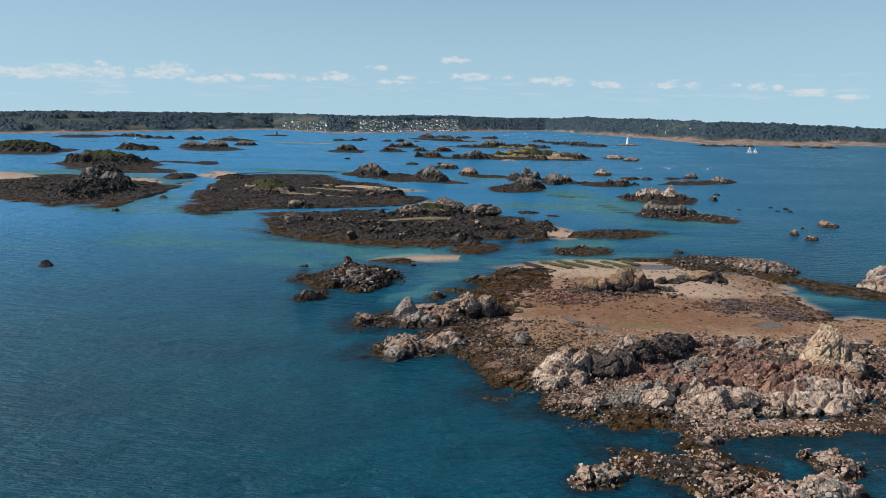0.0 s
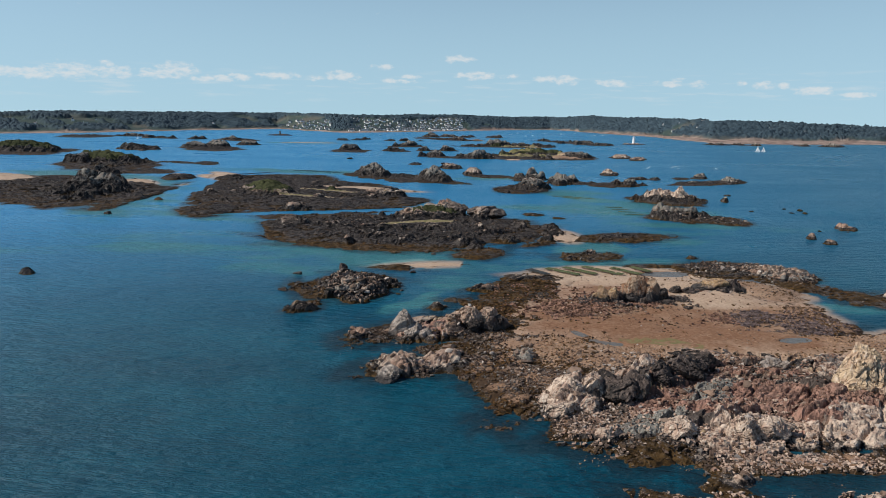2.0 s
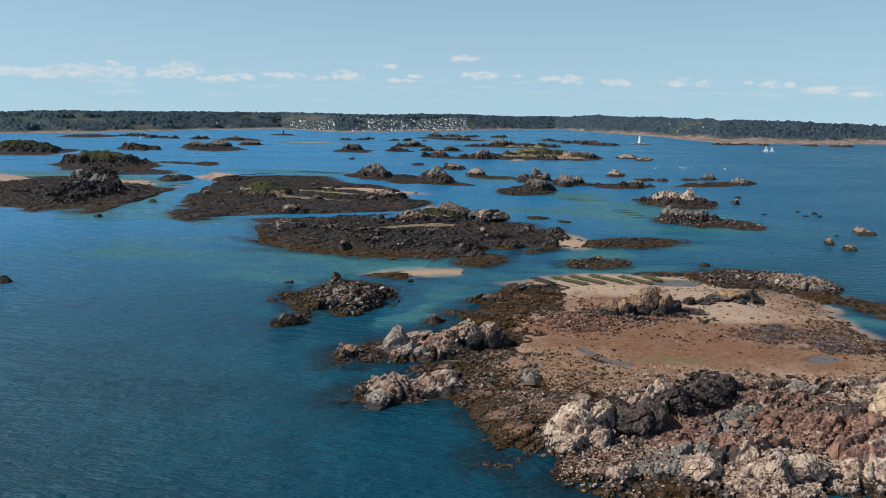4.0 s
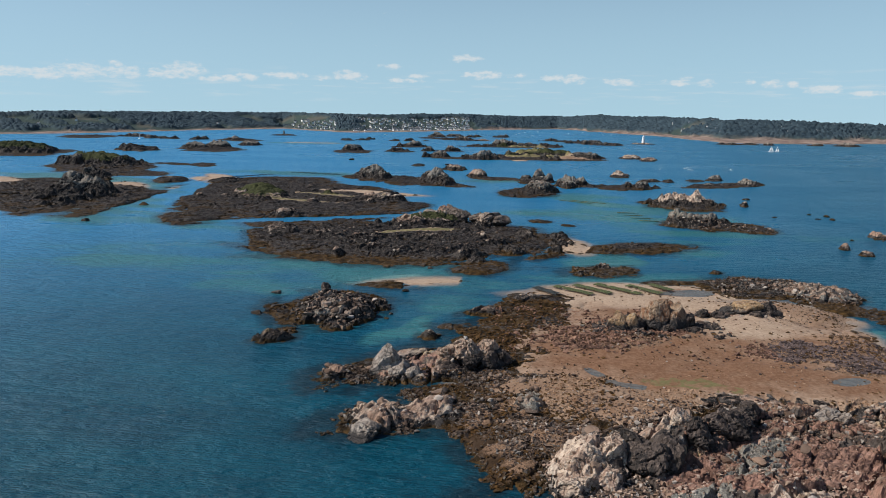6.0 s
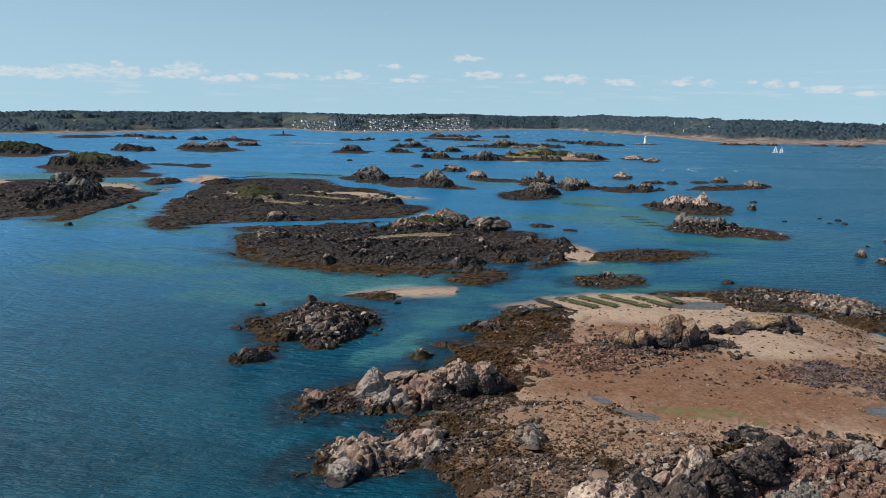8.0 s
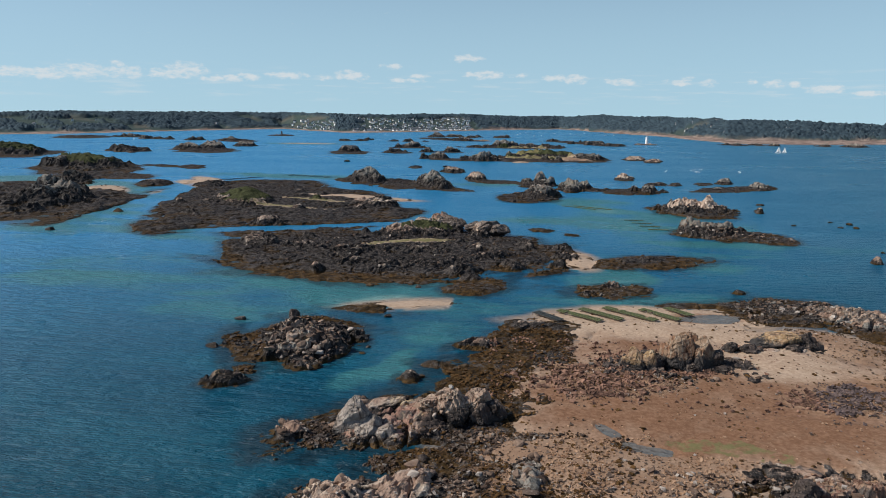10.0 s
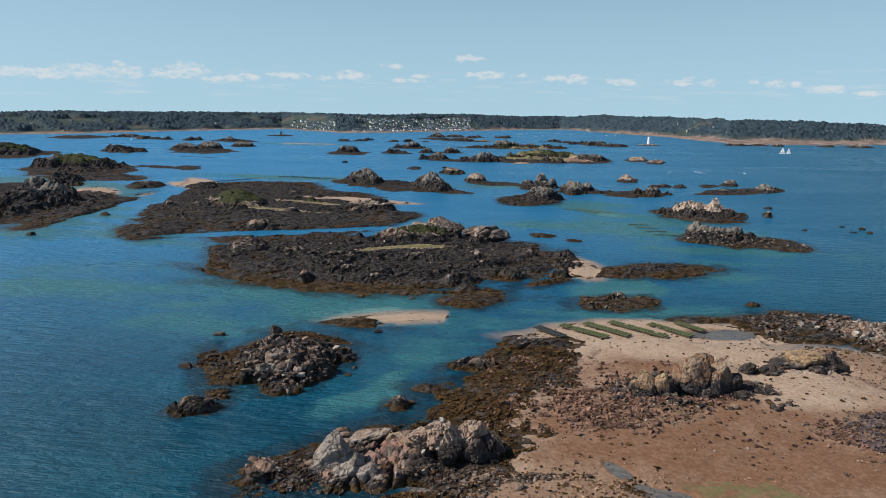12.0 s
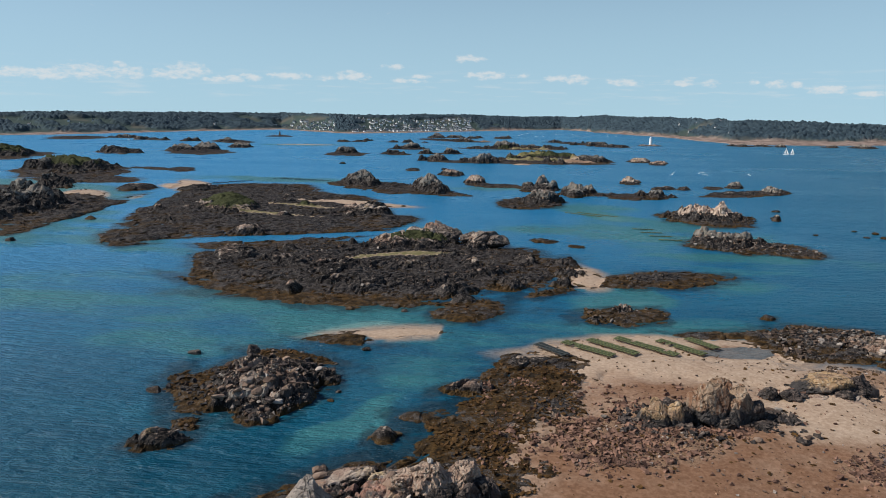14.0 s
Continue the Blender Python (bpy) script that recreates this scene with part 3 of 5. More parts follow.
MAIN_WEST = (
    (-14, 182, 21, 9, 30, 1.2, "f"), (-8, 180, 12, 6, 30, 3.0, "h"), (-5, 177, 6, 3, 20, 0.7, "K"), (-14, 178, 8, 5, 30, 0.5, "R"), (-29, 173, 4, 3, -49, 2.6, "h"), (-19, 173, 5, 4, -27, 1.8, "h"),
    (-11, 156, 14, 6, 24, 1.3, "f"), (-17, 153, 5, 5, 48, 3.4, "h"), (-9, 158, 6, 4, 33, 2.6, "h"), (9, 162, 5, 3, -84, 2.0, "h"), (9, 162, 5, 3, -84, 0.5, "G"), (-7, 167, 8, 4, 10, 0.5, "w"), (0, 184, 6, 3.5, -88, 1.0, "K"), (2, 179, 8, 4.5, -89, 0.9, "R"),
)
MAIN_SOUTH = (
    (60, 144, 52, 21, 15, 2.0, "r"), (20, 139, 10, 7, 58, 4.2, "h"), (37, 147, 12, 7, 36, 4.6, "h"), (43, 133, 11, 8, 20, 3.2, "h"),
    (67, 137, 17, 10, 33, 3.8, "h"), (78, 157, 11, 6, 40, 3.8, "h"), (50, 120, 16, 3.5, 9, 0.9, "p"), (20, 129, 7, 3.5, 12, 0.9, "p"), (30, 121, 8, 4, 15, 0.8, "w"), (80, 126, 20, 4, 8, 0.8, "p"),
    (62, 139, 34, 13, 14, 0.8, "R"), (46, 127, 13, 6, 18, 0.95, "C"), (70, 130, 20, 6, 14, 0.7, "C"), (16, 136, 7, 4.5, 75, 1.0, "C"), (28, 128, 5, 3, 23, 0.9, "G"), (44, 141, 7, 4, 40, 0.95, "G"),
    (33, 126, 4, 2.6, 60, 1.0, "C"), (26, 139, 7, 4.2, 70, 1.0, "K"), (38, 149, 9, 5, 50, 1.0, "K"), (57, 147, 12, 6, 44, 1.0, "R"), (50, 154, 12, 5, 19, 1.0, "R"), (43, 155, 4.5, 3, 46, 1.0, "K"), (61, 161, 3.4, 1.9, 33, 1.0, "G"), (37, 130, 2.6, 2, 30, 1.0, "K"), (66, 150, 10, 4, 20, 0.75, "K"), (45, 144.5, 10, 2.6, 40, 1.2, "G"), (31, 128.5, 6, 2.4, 40, 1.1, "G"), (52, 131, 3, 1.8, 20, 1.0, "K"),
)
MAIN_NORTH = (
    (41, 211, 12, 6, 12, 2.0, "r"), (34, 208, 17, 11, 25, 0.9, "R"), (42, 211, 8, 4, 12, 0.9, "K"), (86, 257, 22, 13, -3, 1.1, "f"), (96, 251, 15, 8, -19, 2.8, "h"), (92, 253, 26, 11, -12, 0.9, "G"), (90, 252, 18, 7, -12, 0.42, "K"), (118, 222, 21, 9, -21, 0.7, "w"),
    (131, 230, 19, 10, 47, 5.1, "h"), (58, 261, 10, 3, 8, 0.6, "w"), (12, 236, 9, 6, 10, 1.0, "f"), (-2, 220, 6, 3.5, 12, 2.0, "h"), (-2, 220, 6, 4, 12, 0.55, "K"), (72, 226, 8, 5, 10, 2.0, "r"),
    (28.5, 172.6, 6, 1.9, -14, 0.0, "o"), (23.4, 178.2, 3.4, 1.4, -55, 0.0, "o"), (73, 178, 5, 2, 20, 0.0, "o"), (59, 249, 10, 4, 15, 0.0, "o"), (40.5, 172.4, 10, 3.2, -6, 0.0, "a"),
)
MAIN_LABEL = "rocky tidal island of granite ledges round a sandy flat with pools"
island(MAIN + MAIN_EAST + MAIN_WEST + MAIN_SOUTH + MAIN_NORTH, 0.32, MAIN_LABEL, 1.1, 11)
island(((38, 103, 15, 9, -23, 0.9, "f"), (37, 111, 4, 6, 10, 0.55, "f"), (36, 102, 12, 6, -23, 0.5, "R"), (30, 106, 6, 4, -20, 0.7, "w"), (47, 98.5, 10, 5, 20, 2.8, "h"), (56, 108.5, 4.5, 3.5, -30, 2.4, "h"), (19, 100, 5, 3, 27, 2.2, "h"), (39, 114.5, 4, 2.4, 20, 0.4, "w"), (39.5, 114.2, 2.2, 1.4, 20, 1.5, "h"), (39.5, 114.2, 3, 2, 20, 1.0, "C"), (47, 99, 11, 5, 20, 0.6, "C"), (42, 98, 6, 3, 20, 0.9, "R"), (45.5, 100, 3.2, 1.8, 30, 0.95, "K"), (49, 97, 4, 2.4, 0, 0.9, "G")), 0.28,
       "granite reef with brown weed and pale boulders in the sea", 1.1, 12)
# K lobes here paint dark crevices and the shaded right side as colour.
island(((-44, 220, 18, 15, 79, 1.0, "w"), (-41, 215, 15, 12, 85, 4.2, "h"), (-44, 221, 6, 5, -20, 4.6, "h"), (-42, 216, 18, 15, 80, 0.42, "G"), (-33, 213, 9, 6, 70, 1.0, "K"), (-48, 208, 6, 3, 20, 0.9, "K"), (-38, 224, 6, 3, 0, 0.9, "K"), (-43, 212, 4, 2, 30, 0.8, "K"), (-50, 192, 5, 3, 31, 2.4, "h"), (-49, 199, 3, 3, 33, 0.5, "w"), (-55, 215, 9, 4, -55, 0.8, "w"), (-40, 233, 10, 4, -13, 0.8, "w")), 0.35,
       "small rock island with grey boulders on brown weed", 2.3, 13)
island(((-21, 253.5, 12, 3.6, 12, 0.16, "s"), (-32, 247.6, 8, 3.2, 1, 0.6, "w"), (-37, 275, 4, 2, -11, 0.4, "w")), 0.5, "low pink sandbar with a patch of brown weed", 1.6, 14)
island(((-9, 207, 4, 2, -17, 0.8, "w"), (-14, 199, 2, 2, -46, 1.5, "f")), 0.3, "low weedy reef between two islands", 1.8, 15)
island(((38, 276, 13, 7, 26, 0.8, "w"), (30, 270, 4, 3, 23, 1.5, "h"), (39, 281, 4, 2, 21, 2.0, "h")), 0.45, "low weedy reef with a few grey rocks", 1.5, 16)
island(((77, 279, 3, 2, 36, 1.2, "h"),), 0.35, "dark rock awash in the sea", 2.0, 17)
island(((-34, 329, 67, 52, 3, 1.9, "f"), (-95, 336, 13, 8, -59, 4.0, "f"), (-32, 370, 24, 15, 52, 6.0, "h"), (-30, 368, 13, 7, 40, 5.0, "g"), (-4, 371, 16, 9, 85, 6.6, "h"), (-25, 382, 13, 7, -88, 7.0, "h"),
        (-3, 274, 12, 8, 49, 1.0, "w"), (20, 298, 10, 3, 35, 0.7, "w"), (-54, 318, 13, 11, -78, 3.3, "h"), (-30, 300, 26, 7, 4, 2.6, "h"), (-72, 326, 16, 7, -30, 3.6, "h"), (0, 318, 18, 6, 40, 2.8, "h"), (-34, 322, 20, 6, 8, 3.2, "h"), (-30, 343, 26, 7, 20, 2.2, "r"), (-30, 341, 20, 4, 22, 2.4, "m"), (-94, 321, 23, 9, -48, 1.2, "f"), (-40, 281, 36, 4.5, -3, 0.7, "w"), (-78, 290, 24, 4, -28, 0.7, "w"), (2, 372, 14, 7, 60, 0.4, "C"), (18, 325, 25, 9, 68, 1.4, "f"), (56, 318, 24, 11, 16, 1.2, "w"), (55, 320, 14, 5, 16, 1.8, "f"), (-6, 281, 4, 3, 0, 2.6, "h"), (33, 320, 14, 6, -85, 0.7, "s"), (-92, 381, 60, 7, 23, 0.0, "c"), (-44, 410, 24, 8, 50, 0.0, "c")) + crags(26, -30, 325, 62, 44, 2.4, 3.8, 2.5, 7.0, 118), 0.55,
       "large dark weed-covered island with a sandy spit and grey crags", 3.6, 18)
# The tidal channel that parts two dark islands.
CHANNEL = ((-213, 470, 100, 11, 102, 0.0, "c"), (-198, 392, 45, 16, 96, 0.0, "c"))
island(((-145, 479, 133, 70, -61, 1.6, "f"), (-152, 374, 25, 19, -63, 1.2, "f"), (-153, 467, 36, 18, -59, 6.9, "g"), (-120, 440, 26, 4, -20, 1.8, "m"), (-112, 472, 22, 4, -20, 1.8, "m"), (-75, 458, 20, 14, -75, 4.5, "h"), (-92, 494, 38, 9, -9, 1.6, "s"),
        (-226, 560, 34, 11, -50, 1.2, "s"), (-232, 588, 36, 8, -55, 0.6, "s"), (-214, 555, 22, 14, -60, 2.8, "h"), (-108, 386, 15, 11, -60, 4.0, "h"), (-258, 553, 20, 11, -60, 3.0, "f"), (-150, 366, 17, 9, -70, 0.9, "f"), (-54, 428, 20, 11, 75, 1.2, "f"), (-92, 379, 60, 7, 23, 0.0, "c")) + crags(18, -140, 455, 90, 60, 2.4, 3.8, 3.0, 9.0, 119) + CHANNEL, 0.9,
       "large dark island with a grassy knoll and sandy flats", 3.4, 19)
island(((-298, 458, 116, 60, -44, 1.5, "f"), (-271, 446, 55, 23, -56, 8.0, "h"), (-291, 486, 21, 11, -52, 10.0, "h"), (-399, 533, 48, 20, -37, 1.2, "s"), (-273, 515, 27, 13, -49, 1.2, "s"), (-243, 456, 76, 23, -60, 1.4, "f"), (-265, 454, 40, 14, -50, 8.5, "h"), (-326, 561, 30, 14, -49, 7.0, "h"), (-222, 500, 12, 8, -40, 1.0, "s")) + CHANNEL, 1.0,
       "dark rocky island with a craggy ridge and a pale beach", 5.0, 20, 1.0)
island(((-405, 694, 90, 45, -51, 1.5, "f"), (-415, 710, 51, 30, -32, 10.5, "g"), (-439, 696, 30, 12, -52, 9.0, "h"), (-409, 715, 70, 30, -47, 8.0, "h"), (-341, 612, 51, 24, -12, 1.3, "f")), 1.4, "green-topped rock island with a dark shore", 5.6, 21, 1.0)
island(((-657, 900, 116, 60, -43, 1.5, "f"), (-650, 899, 74, 37, -34, 13.0, "g")), 2.0, "low green island with rocky sides", 5.6, 22, 1.0)
island(((-531, 984, 55, 25, -53, 6.0, "h"),), 2.0, "low brown rock island", 4.6, 23, 1.0)
island(((111, 465, 30, 22, 80, 1.8, "f"), (112, 466, 24, 17, 26, 4.4, "h"), (108, 470, 12, 9, 0, 7.0, "h"), (120, 468, 12, 9, 20, 7.4, "h"), (114, 470, 17, 9, 10, 1.0, "C")), 0.6, "rock island with golden lichen on a dark foot", 3.8, 24, 0.8)
island(((107, 385, 29, 18, -24, 1.2, "f"), (88, 391, 8, 6, 78, 6.6, "h"), (103, 385, 9, 7, 51, 6.4, "h"), (95, 386, 14, 9, 20, 3.8, "h"), (112, 382, 12, 7, -10, 2.4, "h")), 0.5, "rugged grey rock island with a low dark tail", 2.4, 25, 0.8)
island(((20, 515, 26, 20, 77, 1.5, "f"), (24, 522, 21, 14, 69, 7.8, "h")), 0.7, "humped rock island with gold lichen and a black foot", 3.2, 26, 0.8)
island(((31, 608, 25, 17, 85, 4.0, "h"), (31, 622, 10, 6, 60, 8.6, "h"), (53, 570, 18, 10, 71, 5.6, "h"), (50, 580, 7, 5, 30, 7.4, "h"), (62, 575, 6, 4, 0, 6.2, "h"), (40, 600, 7, 5, 40, 6.0, "h"), (20, 612, 6, 4, 40, 5.4, "h"), (70, 568, 14, 6, 10, 1.6, "f"), (93, 566, 26, 17, 15, 1.0, "f"), (104, 564, 14, 8, 75, 3.8, "h"), (94, 568, 5, 4, 20, 4.6, "h"), (116, 566, 5, 3, 20, 3.4, "h"), (8, 620, 19, 11, -57, 0.6, "f")), 0.9,
       "chain of jagged granite rocks above dark ledges", 2.2, 27, 0.8)
island(((-9, 621, 20, 13, -43, 1.0, "f"), (-21, 641, 13, 8, -82, 7.0, "h")), 0.9, "low dark reef with one tall rock", 2.6, 28)
island(((-47, 716, 15, 10, -82, 5.5, "h"),), 0.8, "lone knob of dark rock", 3.0, 29)
island(((-82, 593, 65, 24, -35, 1.4, "f"), (-111, 616, 24, 13, -62, 7.6, "h"), (-54, 582, 22, 13, -68, 9.0, "h")), 0.9, "long dark island with two grey crags", 3.4, 30, 1.0)
island(((175, 597, 41, 15, 33, 1.4, "f"), (197, 607, 20, 9, 58, 3.5, "h"), (182, 646, 13, 7, 65, 3.0, "h"), (161, 635, 12, 7, 56, 0.8, "f")), 0.9, "low pale rock ledge with small crags", 1.4, 31, 0.8)
island(((105, 667, 16, 9, 75, 5.0, "h"),), 0.9, "lone cone of grey rock", 1.8, 32)
island(((122, 625, 14, 8, 63, 2.0, "f"), (138, 624, 11, 6, 70, 2.3, "h")), 0.9, "pair of low dark rocks", 2.0, 33)
island(((10, 905, 112, 28, 0, 1.6, "f"), (62, 960, 62, 75, 0, 2.2, "f"), (-87, 915, 18, 12, 0, 7.5, "h"), (-29, 888, 26, 13, 10, 9.0, "h"), (66, 890, 9, 7, 0, 7.0, "h"), (102, 945, 25, 18, -30, 8.0, "h"), (20, 866, 12, 6, 0, 1.0, "s"),
        (58, 1000, 48, 42, -10, 6.5, "g"), (40, 938, 50, 16, 4, 2.4, "m"), (80, 915, 30, 12, 0, 2.2, "q"), (30, 1000, 30, 14, 0, 2.6, "m")) + crags(12, 50, 950, 70, 60, 4, 8, 5, 12, 134), 1.6, "wide brown island with crags, sand and green scrub", 3.6, 34, 1.0)
island(((-152, 1034, 24, 14, 0, 1.4, "f"), (-160, 1038, 18, 9, 0, 5.0, "h"), (-160, 1195, 34, 20, 5, 1.4, "f"), (-158, 1198, 26, 14, 10, 9.5, "h"), (-82, 1072, 22, 13, 0, 1.4, "f"), (-80, 1074, 12, 9, 0, 10.0, "h"), (-116, 1062, 10, 7, 0, 6.5, "h"), (-110, 1066, 20, 8, 0, 1.2, "f")), 1.4, "group of brown reefs with craggy tops", 3.2, 35, 1.0)
island(((10, 1252, 88, 32, 0, 1.8, "f"), (-4, 1300, 24, 20, 0, 12.0, "h"), (60, 1262, 40, 20, 0, 6.0, "h"), (-40, 1245, 30, 14, 0, 5.0, "h"), (30, 1240, 50, 11, 0, 2.4, "m"), (-130, 1620, 110, 36, -50, 2.0, "f"), (-176, 1790, 24, 18, 0, 9.0, "h"), (-100, 1560, 50, 16, -40, 6.0, "h"), (-60, 1550, 30, 10, 0, 2.2, "q")) + crags(10, 10, 1255, 80, 25, 4, 8, 6, 14, 136), 2.2, "wide low brown island before the mainland", 3.8, 36, 1.3)
island(((152, 1483, 130, 20, -64, 2.5, "h"), (200, 1380, 26, 12, 0, 6.0, "h"), (100, 1590, 22, 12, 0, 6.0, "h")) + crags(8, 152, 1483, 40, 100, 4, 8, 8, 18, 137), 2.2, "thin line of brown reefs", 3.0, 37, 1.3)
island(((165, 956, 26, 14, 87, 4.0, "h"), (180, 919, 26, 11, 76, 3.6, "h")), 1.3, "two low pale rocks side by side", 1.4, 38)
island(((-224, 1029, 50, 28, -71, 1.3, "f"), (-229, 1046, 34, 18, -70, 7.6, "h")), 1.6, "flat dark islet with a pale crag", 3.4, 39, 1.0)
island(((-438, 1034, 80, 45, -61, 1.8, "f"), (-479, 1063, 46, 18, -62, 8.0, "h"), (-455, 1090, 50, 20, -64, 11.0, "h")), 1.8, "dark island with two pale crags", 3.0, 40, 1.0)
island(((-539, 1388, 80, 36, -55, 1.5, "f"), (-553, 1398, 50, 18, -63, 6.5, "h"), (-439, 1188, 42, 18, -63, 5.5, "h")), 2.2, "low brown reef with pale rocks", 2.4, 41, 1.0)
island(((171, 360, 9, 5, 54, 1.0, "h"), (171, 363, 5, 3, 58, 2.9, "h")), 0.4, "grey rock with a low dark apron in the sea", 1.2, 42)
island(((143, 331, 3.5, 2.4, 60, 2.9, "h"),), 0.35, "lone grey rock in the sea", 1.2, 43)
island(((145, 318, 4, 3, 57, 1.9, "h"),), 0.35, "lone low grey rock in the sea", 1.2, 44)
island(((-150, 222, 3, 2, -44, 1.8, "h"),), 0.3, "lone dark rock in open water", 2.4, 45)
island(((148, 466, 5, 2.4, 70, 3.4, "h"),), 0.4, "lone pointed dark rock", 2.6, 46)
island(((22, 386, 7, 4, -23, 0.8, "f"), (35, 376, 4, 3, -4, 0.5, "f")), 0.5, "two dark ledges awash in the channel", 2.4, 47)
island(((-924, 1487, 110, 60, -60, 1.5, "f"), (-840, 1520, 50, 25, 0, 6.0, "h")), 3.0, "far low reef with one crag", 3.0, 48, 1.0)
island(((-307, 721, 28, 12, -55, 0.7, "f"), (-347, 729, 29, 12, -35, 0.5, "f")), 1.2, "flat weedy reef beside the channel", 3.0, 49)
island(((-90, 765, 15, 8, -88, 1.4, "f"),), 1.0, "small flat dark reef", 3.0, 50)
island(((-563, 1737, 34, 18, 0, 3.0, "h"),), 2.5, "small rock that carries a beacon", 3.0, 51)
island(((279, 1465, 26, 12, 5, 2.6, "h"),), 2.0, "flat pale rock that carries a tower", 1.2, 52)
island(((-365, 1302, 60, 12, 2, 0.5, "s"),), 2.5, "thin pale sandbank far out", 3.0, 53)
island(crags(7, -250, 1500, 120, 60, 2, 5, 8, 20, 161), 3.0, "scatter of low brown reefs far out", 3.0, 54, 1.0)
island(crags(6, -80, 1800, 160, 60, 3, 6, 12, 30, 162), 3.5, "line of low reefs before the village", 3.0, 55, 1.0)
island(crags(5, -700, 1420, 90, 40, 2, 5, 10, 24, 163), 3.0, "low dark reefs before a far beach", 3.0, 56, 1.0)
island(crags(6, 560, 1500, 140, 40, 2, 5, 12, 30, 164), 3.0, "brown ledges off the far shore", 2.0, 57, 1.0)


# ---- the sea ----

# Weed under water: x, y, radius, radius, turn, strength.
WEED_BEDS = ((80, 108, 34, 14, 0, 0.95), (14, 118, 12, 14, 0, 0.55), (48, 112, 34, 8, 6, 0.95), (24, 118, 9, 6, 20, 0.45), (8, 140, 5, 12, 20, 0.4), (-60, 218, 10, 22, 10, 0.4), (-4, 240, 10, 20, 30, 0.35), (-100, 300, 40, 8, 10, 0.35), (-40, 268, 30, 5, -10, 0.4))
SHALLOWS = (
    (-125, 268, 80, 20, 8, 0.44), (-120, 300, 80, 22, 0, 0.30), (-60, 240, 30, 10, 20, 0.34), (-40, 262, 80, 18, -4, 0.5), (-12, 238, 12, 26, 30, 0.45), (70, 330, 60, 24, 10, 0.34), (12, 420, 90, 22, 0, 0.36),
    (-30, 258, 52, 14, -6, 0.62), (-26, 253, 22, 8, 14, 0.95), (-45, 275, 50, 10, 0, 0.55), (-18, 203, 6, 22, -24, 0.56), (-86, 236, 30, 15, 45, 0.30), (40, 262, 60, 14, 10, 0.5),
    (75, 420, 60, 60, -30, 0.55), (60, 470, 34, 14, -45, 0.85), (112, 358, 60, 16, 0, 0.50), (-330, 540, 140, 50, -30, 0.85), (-155, 366, 60, 26, -45, 0.45), (50, 500, 40, 22, -40, 0.6), 
    (38, 300, 26, 22, -80, 0.7), (-180, 640, 120, 30, -10, 0.6), (0, 600, 60, 18, 0, 0.6), (-365, 1302, 100, 40, 2, 0.8), (105, 206, 18, 9, 10, 0.3), (-220, 400, 40, 90, 30, 0.5),
)


